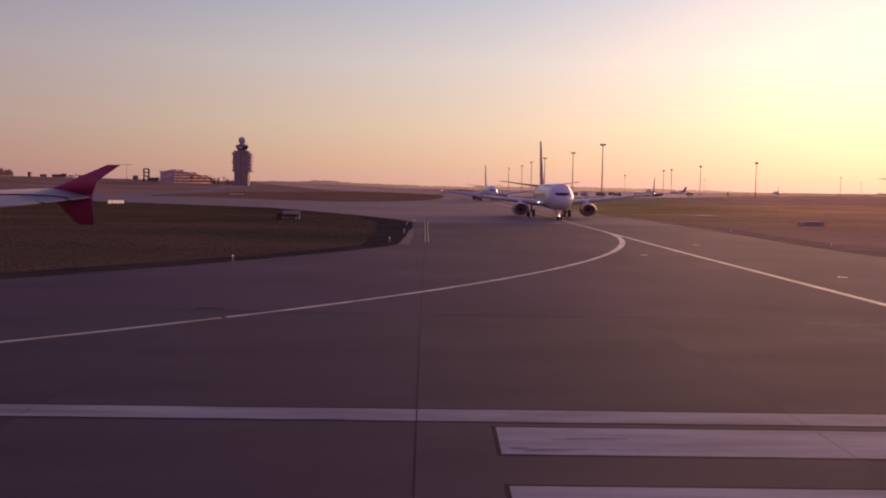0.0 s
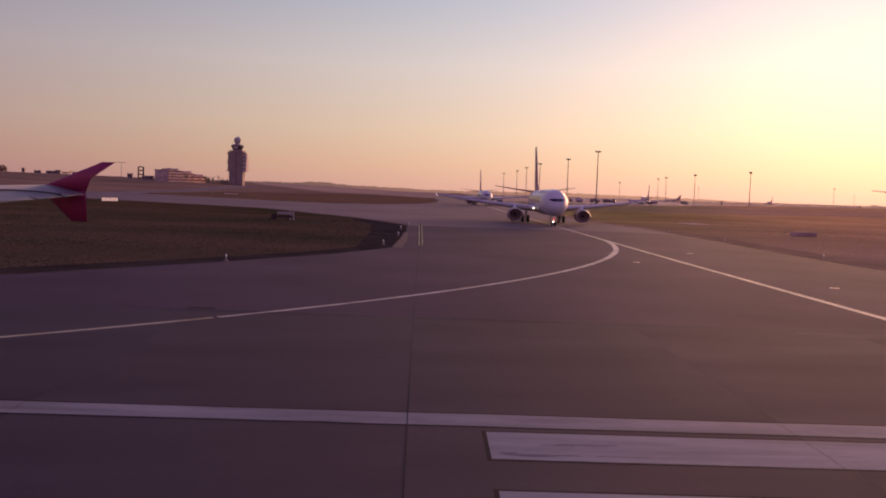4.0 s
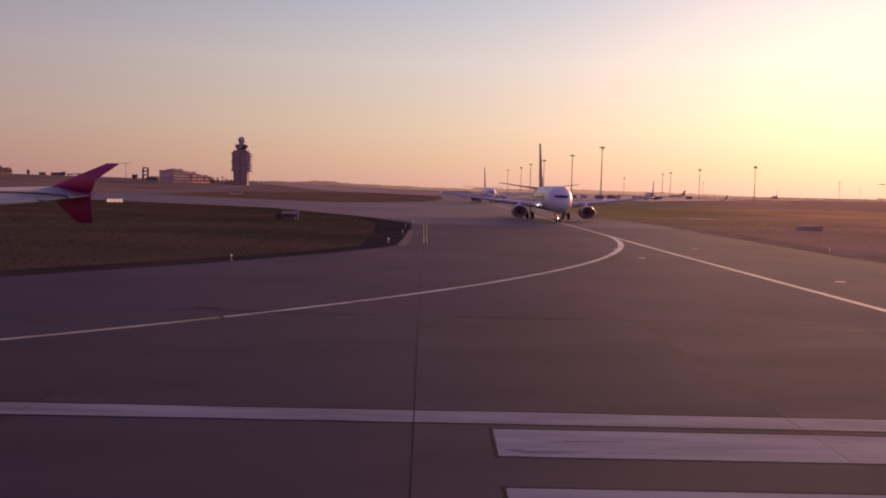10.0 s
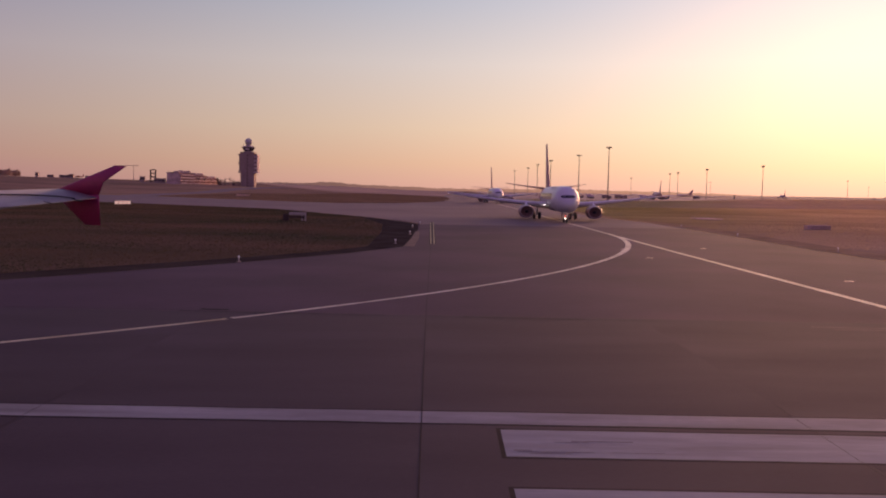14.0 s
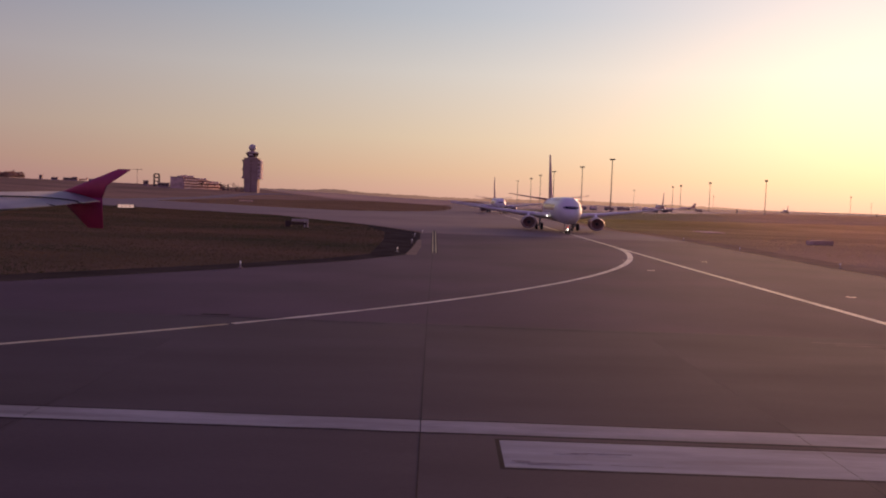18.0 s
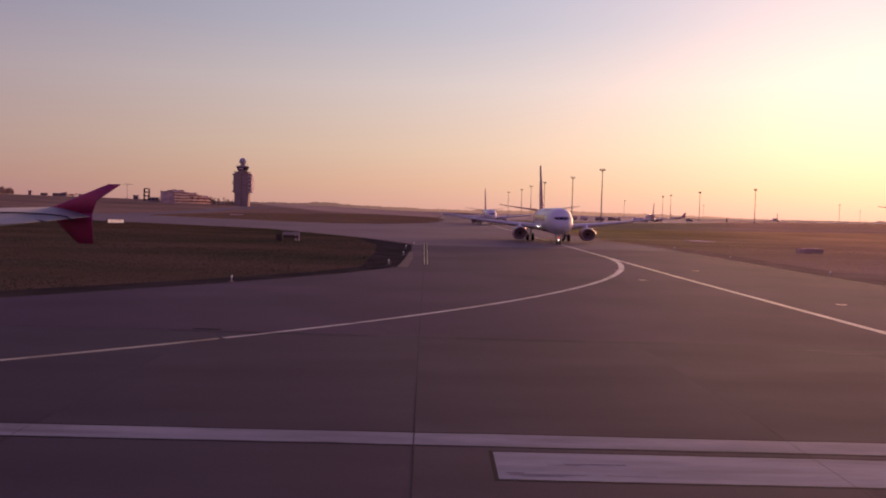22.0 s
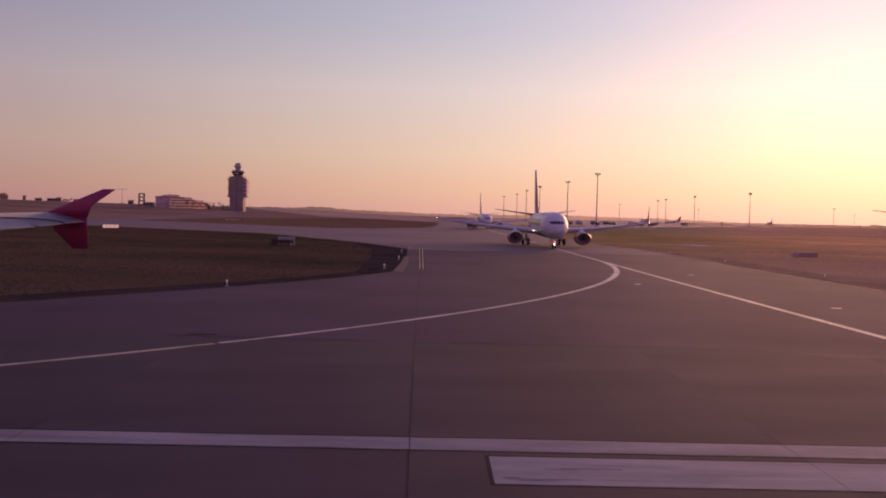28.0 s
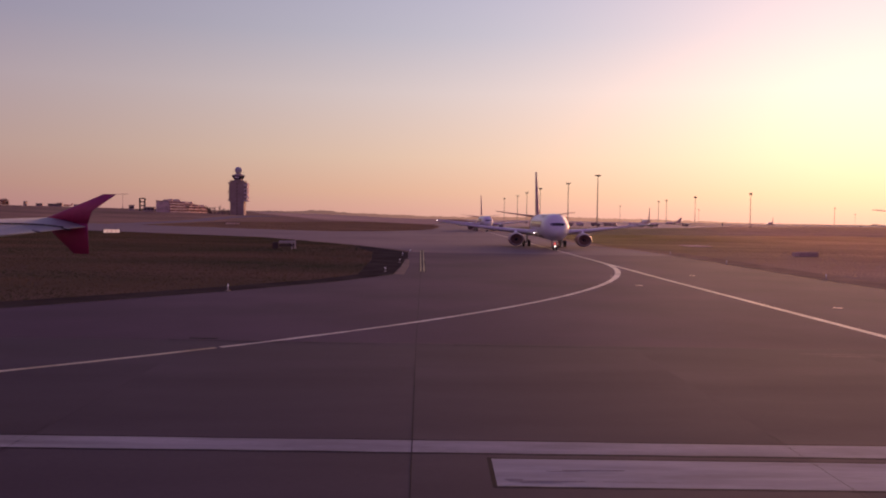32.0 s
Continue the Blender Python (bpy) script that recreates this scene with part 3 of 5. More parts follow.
def body_at(L, d):
    """Radius and lift, both as fractions of the body radius, d metres behind the nose."""
    if d < 6.5:
        return lerp_table(NOSE, d)
    if d > L - 13.5:
        return lerp_table(TAIL, d - L)
    return [1.0, 0.0]


def wing_sections(sections, k=12):
    """Aerofoil rings; a section is (span, leading edge, height, chord, thickness ratio, incidence in degrees)."""
    rings = []
    for sx, le, z, c, tr, inc in sections:
        ring = []
        ca, sa = math.cos(radians(inc)), math.sin(radians(inc))
        pts = []
        for j in range(k):
            u = j / (k - 1)
            u = u * u * (3 - 2 * u)
            t = 5 * tr * (0.2969 * math.sqrt(u) - 0.126 * u - 0.3516 * u * u + 0.2843 * u ** 3 - 0.1036 * u ** 4)
            pts.append((u, t))
        loop = [(u, t * 1.15) for u, t in pts] + [(u, -t * 0.8) for u, t in reversed(pts[1:-1])]
        for u, t in loop:
            yy, zz = -u * c, t * c
            ring.append(Vector((sx, le + yy * ca + zz * sa * 0, z + yy * sa + zz * ca)))
        rings.append(ring)
    return rings


def upright(rings, x0):
    """Turns spanwise rings into a fin: span becomes height."""
    return [[Vector((x0 + (p.z), p.y, p.x)) for p in r] for r in rings]


def wheel(parent, x, y, r, w):
    tyre = part("wheel", turned([(x - w / 2, r * 0.55), (x - w / 2, r * 0.88), (x - w * 0.3, r), (x + w * 0.3, r), (x + w / 2, r * 0.88), (x + w / 2, r * 0.55)],
                                "x", 18, (0, y, r)), RUBBER, parent, "black rubber tyre")
    part("hub", turned([(x - w * 0.42, r * 0.56), (x - w * 0.3, r * 0.3), (x + w * 0.3, r * 0.3), (x + w * 0.42, r * 0.56)], "x", 12, (0, y, r)), METAL, tyre)
    return tyre


# a line along the wing: share of the span, share of the chord, height over the chord line
GAP_LINE = [(0.70, 0.46, 0.055), (0.80, 0.47, 0.055), (0.86, 0.50, 0.053), (0.905, 0.57, 0.050), (0.93, 0.64, 0.044), (0.945, 0.72, 0.036),
            (0.955, 0.82, 0.028), (0.962, 0.92, 0.016), (0.966, 1.0, 0.006)]


def airliner(label, m, L=39.5, r=1.84, zc=3.3, nose=4.0, span=17.2, fin_top=12.9, tail_paint=LIVERY, engine_r=1.03, engine_z=1.38,
             engine_x=5.05, wing_paint=WINGGREY, lights=True, wheelbase=15.6, wing_le=-9.5, sweep=28.0, wing_z=2.22, tip_z=3.88,
             root_chord=7.6, tip_chord=1.6, incidence=2.0, twist=0.0, thick=0.14, fence=None, body_paint=WHITE, detail=True, group=""):
    """A twin-jet. Local frame: +y forward, z up, origin on the ground under the nose wheel."""
    a = thing("airliner", label, "airplane", group, at=m)
    ds = [0, 0.10, 0.30, 0.6, 1.0, 1.5, 2.0, 2.5, 3.2, 6.5, 9, 14, 20, L - 13.5, L - 10, L - 7, L - 4, L - 1.5, L - 0.3, L]
    K = 32

    def skin(d, ang, out=0.0):
        f, lift = body_at(L, d)
        rr = f * r + out
        return Vector((rr * math.cos(ang), nose - d, zc + lift * r + rr * 1.04 * math.sin(ang)))
    part("fuselage", loft([[skin(d, 2 * math.pi * j / K) for j in range(K)] for d in ds]), body_paint, a, smooth=True)

    def panel(name, d0, d1, a0, a1, material, parent, out, lab="", k=5):
        rows = [[skin(d0 + (d1 - d0) * i / 3, radians(a0 + (a1 - a0) * j / k), out) for j in range(k + 1)] for i in range(4)]
        vs = [p for row in rows for p in row]
        fs = [(i * (k + 1) + j, (i + 1) * (k + 1) + j, (i + 1) * (k + 1) + j + 1, i * (k + 1) + j + 1) for i in range(3) for j in range(k)]
        return part(name, (vs, fs), material, parent, lab, True)
    if detail:
        def at_height(ang, hh):
            lo, hi = 0.3, 5.2
            for _ in range(30):
                mid_d = (lo + hi) / 2
                f, lift_r = body_at(L, mid_d)
                lo, hi = (mid_d, hi) if lift_r + 1.04 * f * math.sin(ang) < hh else (lo, mid_d)
            return (lo + hi) / 2
        for a0, a1, h0, h1 in ((66, 89, 0.11, 0.32), (91, 114, 0.11, 0.32), (47, 64, 0.11, 0.31), (116, 133, 0.11, 0.31), (37, 45, 0.13, 0.28), (135, 143, 0.13, 0.28)):
            grid = [[skin(at_height(radians(a0 + (a1 - a0) * q / 4), h0 + (h1 - h0) * w / 3), radians(a0 + (a1 - a0) * q / 4), 0.03) for q in range(5)] for w in range(4)]
            part("cockpit_window", ([v for row in grid for v in row], [(5 * w + q, 5 * w + q + 1, 5 * w + q + 6, 5 * w + q + 5) for w in range(3) for q in range(4)]), GLASS, a, "dark cockpit window pane", True)
        for side in (0, 1):
            for i in range(44):
                d = 6.5 + i * 0.51
                if d > L - 13.5:
                    break
                part("cabin_window", ([skin(d + dd, radians(aa if side == 0 else 180 - aa), 0.034) for dd, aa in ((0, 12), (0.26, 12), (0.26, 22), (0, 22))], [(0, 1, 2, 3)]), GLASS, a)
            s0, s1 = (8, 34) if side == 0 else (146, 172)
            panel("door", 4.1, 4.95, s0, s1, WINGGREY, a, 0.006, "grey outlined cabin door")
            if not fence:
                if side == 0:
                    panel("belly", 1.3, 25.0, 222, 318, BELLYSHADE, a, 0.015, "belly panel toned grey-brown for its shade", 12)
                for d0, d1, a0, a1 in ((6.9, 7.5, 44, 64), (8.4, 8.9, 46, 66), (9.9, 10.6, 44, 66), (12.0, 12.6, 46, 64), (14.2, 15.1, 44, 66)):
                    panel("title_stroke", d0, d1, *((a0, a1) if side == 0 else (180 - a1, 180 - a0)), NACELLE, a, 0.024, "dark brown stroke of the livery title", 4)
                panel("cheat_line", 6.6, 24.0, *((-2, 26) if side == 0 else (154, 182)), NACELLE, a, 0.022, "dark brown band below the cabin windows", 6)
                panel("rear_livery_band", L - 13.5, L - 7.5, *((-35, 70) if side == 0 else (110, 215)), tail_paint, a, 0.03, "dark painted band on the rear body", 9)
    # wings
    tz = math.tan(radians(sweep))
    for s, nm in ((1, "wing"), (-1, "wing")):
        kink = 0.36
        secs = []
        for u in (0.0, 0.1, kink, 0.6, 0.85, 1.0):
            x = r * 0.7 + u * (span - r * 0.7)
            le = wing_le - (x - r * 0.7) * tz
            te0 = wing_le - root_chord
            te = te0 - 0.25 * x * 0.3 if u <= kink else None
            if te is None:
                xk = r * 0.7 + kink * (span - r * 0.7)
                tek = te0 - 0.25 * xk * 0.3
                tet = wing_le - (span - r * 0.7) * tz - tip_chord
                te = tek + (tet - tek) * (u - kink) / (1 - kink)
            secs.append((s * x, le, wing_z + (tip_z - wing_z) * (0.75 * u + 0.25 * u * u), le - te, thick - 0.035 * u, incidence + twist * (1 - u)))
        w = part(nm, loft(wing_sections(secs)), wing_paint, a, "swept grey wing", True)
        xt, let, zt, ct = secs[-1][0], secs[-1][1], secs[-1][2], secs[-1][3]
        if detail:
            part("leading_edge", loft(wing_sections([(sx, le + 0.03, z + 0.01, c * 0.12, 0.75, inc) for sx, le, z, c, tr, inc in secs[1:]], 8)), wing_paint if fence else SLAT, w, "pale slat along the leading edge", True)
            for u in (0.38, 0.58, 0.78):
                x = r * 0.7 + u * (span - r * 0.7)
                le = wing_le - (x - r * 0.7) * tz
                c = root_chord + (tip_chord - root_chord) * min(1, u * 1.1)
                yb, zz = le - c * 0.95, wing_z + (tip_z - wing_z) * u - 0.18 - 0.02 * incidence * c * 0.3
                part("flap_fairing", loft([[Vector((s * x + rr * math.cos(t), yy, zz + rr * 1.3 * math.sin(t))) for t in [2 * math.pi * j / 10 for j in range(10)]]
                                           for yy, rr in ((yb + 1.6, 0.03), (yb + 1.1, 0.14), (yb + 0.3, 0.17), (yb - 0.5, 0.1), (yb - 0.9, 0.02))]), wing_paint, w, smooth=True)
        if fence:
            def flap(name, u0, u1, f0, droop):
                rows = []
                for u in (u0, (u0 + u1) / 2, u1):
                    x = abs(secs[0][0]) + u * (span - abs(secs[0][0]))
                    i = max(k for k in range(len(secs) - 1) if abs(secs[k][0]) <= x + 1e-6)
                    q = (x - abs(secs[i][0])) / (abs(secs[i + 1][0]) - abs(secs[i][0]))
                    le, zz, cc, tr = [secs[i][k] + (secs[i + 1][k] - secs[i][k]) * q for k in (1, 2, 3, 4)]
                    rows.append((s * x, le - f0 * cc, zz - f0 * cc * math.sin(radians(incidence)) + 0.022 * cc, (1.03 - f0) * cc, 0.13, incidence + droop))
                part(name, loft(wing_sections(rows, 8)), wing_paint, w, "grey trailing edge panel", True)
            flap("aileron", 0.80, 0.925, 0.68, 6)
            flap("flap", 0.40, 0.79, 0.66, 17)
            gap = []
            for q in range(9):
                u, f, hh = GAP_LINE[q]
                x = abs(secs[0][0]) + u * (span - abs(secs[0][0]))
                i = max(k for k in range(len(secs) - 1) if abs(secs[k][0]) <= x + 1e-6)
                v = (x - abs(secs[i][0])) / (abs(secs[i + 1][0]) - abs(secs[i][0]))
                le, zz, cc = [secs[i][k] + (secs[i + 1][k] - secs[i][k]) * v for k in (1, 2, 3)]
                gap.append(Vector((s * x, le - f * cc, zz - f * cc * math.sin(radians(incidence)) + (hh + 0.012) * cc)))
            for p, q in zip(gap, gap[1:]):
                part("hinge_gap", rod(p, q, 0.016, 0.016, 6), DARKMETAL, w, "dark gap ahead of the trailing edge panels")
            fence(w, s, xt, let, zt, ct)
        elif lights:
            part("tip_light", turned([(0, 0.01), (0.05, 0.05), (0.1, 0.06), (0.15, 0.04), (0.18, 0.01)], "y", 8, (xt, let - 0.2, zt)), LAMP, w, "white wing tip light")
    # engines
    wide, tall = (1.0, 1.0) if fence else (1.12, 0.94)
    for s in (1, -1):
        y0 = wing_le + 3.4

        def cowl(profile, seg, cap=True):
            """A profile turned round the engine's axis, flattened a little."""
            vs, fs = turned(profile, "y", seg, (0, 0, 0), cap)
            return [Vector((s * engine_x + v.x * wide, v.y, engine_z + v.z * tall)) for v in vs], fs
        e = part("engine", cowl([(y0 - 0.02, engine_r * 0.80), (y0 + 0.0, engine_r * 0.86), (y0 - 0.12, engine_r * 0.93), (y0 - 0.5, engine_r * 1.01), (y0 - 1.6, engine_r * 1.05), (y0 - 2.8, engine_r * 0.95),
                                   (y0 - 3.5, engine_r * 0.78), (y0 - 3.5, engine_r * 0.6), (y0 - 1.2, engine_r * 0.74), (y0 - 0.5, engine_r * 0.76)], 28, False),
                 tail_paint if fence else NACELLE, a, "rounded dark red engine nacelle", True)
        part("intake_lip", cowl([(y0 - 0.10, engine_r * 0.76), (y0 + 0.02, engine_r * 0.80), (y0 + 0.04, engine_r * 0.85), (y0 - 0.02, engine_r * 0.91), (y0 - 0.16, engine_r * 0.955), (y0 - 0.16, engine_r * 0.9)], 28, False), LIP, e, "bright metal intake lip", True)
        part("fan", cowl([(y0 - 0.62, engine_r * 0.78), (y0 - 0.55, engine_r * 0.77), (y0 - 0.5, engine_r * 0.3), (y0 - 0.7, engine_r * 0.2)], 24), FANBROWN, e, "dark red-brown fan disc")
        part("spinner", cowl([(y0 - 0.55, engine_r * 0.26), (y0 - 0.35, engine_r * 0.17), (y0 - 0.18, 0.02)], 14), DARKMETAL, e, smooth=True)
        if detail:
            blades = bmesh.new()
            for j in range(22):
                an = 2 * math.pi * j / 22
                c0, s0 = math.cos(an), math.sin(an)
                t0, t1 = -s0, c0
                q = []
                for rad, tw, yy in ((0.27, 0.05, 0.46), (0.27, -0.05, 0.54), (0.76, -0.10, 0.52), (0.76, 0.02, 0.42)):
                    q.append(blades.verts.new((s * engine_x + engine_r * wide * (rad * c0 + tw * t0), y0 - yy, engine_z + engine_r * tall * (rad * s0 + tw * t1))))
                blades.faces.new(q)
            part("fan_blades", blades, FANBROWN, e)
        part("core_cone", cowl([(y0 - 3.3, engine_r * 0.55), (y0 - 4.2, engine_r * 0.42), (y0 - 4.9, 0.03)], 18), DARKMETAL, e, smooth=True)
        zt = wing_z + (tip_z - wing_z) * 0.25
        part("pylon", loft([[Vector((s * engine_x + dx * 0.16, y, z)) for dx, y, z in
                             ((-1, y0 - 0.9, engine_z + engine_r * 0.8), (1, y0 - 0.9, engine_z + engine_r * 0.8), (1, y0 - 5.2, engine_z + engine_r * 0.5), (-1, y0 - 5.2, engine_z + engine_r * 0.5))],
                            [Vector((s * engine_x + dx * 0.14, y, z)) for dx, y, z in ((-1, y0 - 2.4, zt + 0.1), (1, y0 - 2.4, zt + 0.1), (1, y0 - 6.2, zt - 0.15), (-1, y0 - 6.2, zt - 0.15))]]), body_paint, e)
    # tail
    yt = nose - L
    for s in (1, -1):
        part("stabilizer", loft(wing_sections([(s * 0.6, yt + 7.3, zc + 1.55, 4.0, 0.1, 0), (s * 3.5, yt + 5.3, zc + 1.9, 2.8, 0.09, 0), (s * 7.2, yt + 2.7, zc + 2.45, 1.4, 0.08, 0)], 9)), tail_paint, a, "swept brown tailplane", True)
    part("fin", loft(upright(wing_sections([(zc + r * 0.85, yt + 12.0, 0, 9.6, 0.05, 0), (zc + r * 1.15, yt + 9.3, 0, 7.2, 0.08, 0), (zc + r * 1.7, yt + 8.0, 0, 6.2, 0.09, 0), (fin_top, yt + 2.9, 0, 2.6, 0.08, 0)], 9), 0)),
         tail_paint, a, "tall brown-painted fin", True)
    # undercarriage
    g = part("nose_gear", rod((0, 0.0, 0.35), (0, 0.12, zc - r * 0.7), 0.09, 0.11), METAL, a, "thin metal nose leg")
    for x in (-0.22, 0.22):
        wheel(g, x, 0, 0.35, 0.2)
    part("gear_door", box(-0.55, -0.51, -0.2, 1.1, 0.75, zc - r * 0.8), NACELLE, g)
    part("gear_door", box(0.51, 0.55, -0.2, 1.1, 0.75, zc - r * 0.8), NACELLE, g)
    if lights:
        # added glowing disc stands in for the reddish light round the leg
        part("gear_glow", turned([(0.15, 0.09), (0.21, 0.08), (0.23, 0.02)], "y", 12, (0, 0, 0.98)), REDGLOW, g, "added red glow on the nose leg")
        part("taxi_light", turned([(0.16, 0.08), (0.22, 0.07), (0.24, 0.02)], "y", 12, (0, 0, 0.62)), LAMP, g, "lit white taxi light")
    for s in (1, -1):
        g = part("main_gear", rod((s * 2.86, -wheelbase, 0.5), (s * 2.7, -wheelbase + 0.1, wing_z + 0.1), 0.13, 0.17), METAL, a, "metal main undercarriage leg")
        for dx in (-0.43, 0.43):
            wheel(g, s * 2.86 + dx, -wheelbase, 0.56, 0.40)
        if lights:
            yl = wing_le - 0.55
            part("landing_light", turned([(yl, 0.03), (yl + 0.12, 0.075), (yl + 0.2, 0.08), (yl + 0.26, 0.02)], "y", 14, (s * 2.15, 0.55, wing_z + 0.1)), LAMP, a, "lit white landing light")
    return a


first = airliner("white and brown-finned twin-jet airliner waiting on the taxiway, lights on", pose(17.06, 119.3, 0, 0, 0, 178.1), group="airliners in line")
second = airliner("white twin-jet airliner waiting behind the first on the taxiway", pose(17.4, 279.5, 0, 0, 0, 180.7), lights=False, group="airliners in line")


def tip_fence(w, s, xt, let, zt, ct):
    """An arrow-shaped fence above and below the wing tip."""
    for up in (1, -1):
        if up > 0:
            secs = [(0.0, let + 0.10, 0, ct + 0.10, 0.07, 0), (0.28, let - 0.74, 0, 0.80, 0.06, 0), (0.66, let - 1.86, 0, 0.36, 0.05, 0)]
        else:
            secs = [(0.0, let - 0.1, 0, ct - 0.1, 0.07, 0), (0.28, let - 0.50, 0, ct - 0.49, 0.06, 0), (0.68, let - 1.02, 0, ct - 0.99, 0.05, 0)]
        rings = [[Vector((xt + p.z + s * 0.04, p.y, zt - 0.03 + up * p.x)) for p in ring] for ring in wing_sections(secs, 9)]
        part("tip_fence", loft(rings), MAGENTA, w, "deep pink wing tip fence", True)
    if s > 0:
        for dx in (0.5, 1.1, 1.7, 2.3):
            y = let - ct + 0.03 + dx * 0.40
            z = zt - 0.10 - dx * 0.075
            part("static_wick", rod((xt - dx, y + 0.12, z + 0.01), (xt - dx, y - 0.26, z - 0.03), 0.02, 0.012, 6), DARKMETAL, w, "thin dark static wick")


# the aircraft that carries the camera: the eye is at a starboard cabin window
HEAD = 69.6
fwd = Vector((-math.sin(radians(HEAD)), math.cos(radians(HEAD)), 0))
stb = Vector((math.cos(radians(HEAD)), math.sin(radians(HEAD)), 0))
OWN_AFT = 28.4          # metres from nose wheel to the window
own_at = fwd * OWN_AFT - stb * 2.02
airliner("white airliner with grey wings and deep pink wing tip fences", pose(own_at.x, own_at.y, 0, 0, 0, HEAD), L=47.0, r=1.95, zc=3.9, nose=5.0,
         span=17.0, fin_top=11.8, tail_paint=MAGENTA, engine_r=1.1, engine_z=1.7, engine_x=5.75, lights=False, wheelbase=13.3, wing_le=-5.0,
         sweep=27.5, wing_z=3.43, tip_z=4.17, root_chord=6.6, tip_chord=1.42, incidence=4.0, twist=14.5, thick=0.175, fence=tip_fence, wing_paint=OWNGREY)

# ---- tower and airport buildings ----
def tower(m):
    t = thing("control_tower", "brown concrete control tower with a round radome on top", "tower", at=m)
    core = part("core", box(-6.3, 6.3, -6.3, 6.3, -3, 34.2, 0.3), TOWERWALL, t, "tall square concrete core")
    for x in (-6.0, -2.0, 2.0, 6.0):
        part("pilaster", box(x - 0.3, x + 0.3, -6.75, -6.31, -2, 33.6, 0.05), TOWERWALL, core, "vertical concrete pilaster")
    for i in range(10):
        z = 2.2 + i * 3.15
        win = part("window", box(-0.85, 0.85, -6.42, -6.312, z, z + 2.2, 0.02), TOWERWALL, core)
        part("pane", box(-0.7, 0.7, -6.47, -6.425, z + 0.15, z + 2.05), TOWERPANE, win)
    part("parapet", box(-6.7, 6.7, -6.9, 6.7, 34.203, 35.0, 0.08), TOWERWALL, core, "flat concrete parapet")
    # right wing's sunlit brightness is put in by giving it white walls
    for side, reach, wall in ((-1, 2.2, TOWERWALL), (1, 3.4, WHITEWALL)):
        x0, x1 = sorted((side * 6.303, side * (6.3 + reach)))
        wing = part("side_wing", box(min(side * 6.303, side * (5.6 + reach)), max(side * 6.303, side * (5.6 + reach)), -5.2, 5.6, 15.4, 33.2, 0.1), wall, t, "side wing stacked with balconies")
        for i in range(5 if side > 0 else 3):
            z = 15.5 + i * (3.6 if side > 0 else 8.0)
            part("balcony", box(x0, x1, -6.0, 6.2, z, z + 1.6, 0.08), wall, wing, "concrete balcony parapet")
            if side > 0:
                part("balcony_rail", box(x0, x1, -6.0, -5.6, z + 1.603, z + 1.8, 0.02), TOWERWALL, wing, "dark balcony rail")
                part("window_band", box(6.5, 8.4, -5.35, -5.203, z + 1.9, z + 3.3), TOWERPANE, wing, "brown window band")
    part("neck", turned([(35.0, 4.4), (36.4, 4.0)], "z", 8), TOWERWALL, t)
    cab = part("cab", turned([(36.2, 4.2), (36.6, 4.6), (39.2, 5.7), (39.3, 5.8)], "z", 8), GLASS, t, "glazed control cab leaning outwards")
    for j in range(8):
        an = 2 * math.pi * j / 8
        c, q = math.cos(an), math.sin(an)
        part("mullion", rod((4.62 * c, 4.62 * q, 36.6), (5.75 * c, 5.75 * q, 39.2), 0.16, seg=6), TOWERWALL, cab)
    # pale panel for the white spot in the cab windows
    part("cab_panel", box(-2.4, 1.6, -5.42, -5.32, 37.2, 38.5), WHITEWALL, cab, "pale panel set in the cab glazing")
    part("cab_roof", turned([(39.25, 6.1), (39.8, 6.2), (40.3, 5.2), (41.2, 2.4), (42.0, 2.0)], "z", 16), TOWERWALL, t)
    part("radome", turned([(41.4 + 3.3 * (1 - math.cos(a)), 0.05 + 3.3 * math.sin(a)) for a in [math.pi * i / 14 for i in range(15)]], "z", 20), RADOME, t, "pale spherical radome", True)
    for x, y, hh in ((4, 2, 44.0), (-4.5, -1, 43.0)):
        part("antenna", rod((x, y, 39.9), (x, y, hh), 0.08, 0.05, 6), DARKMETAL, t)
    return t


T_X, T_Y = -186.0, 800.0
tower(pose(T_X, T_Y, rise(T_X, T_Y) - 2.7, 0, 0, 3))


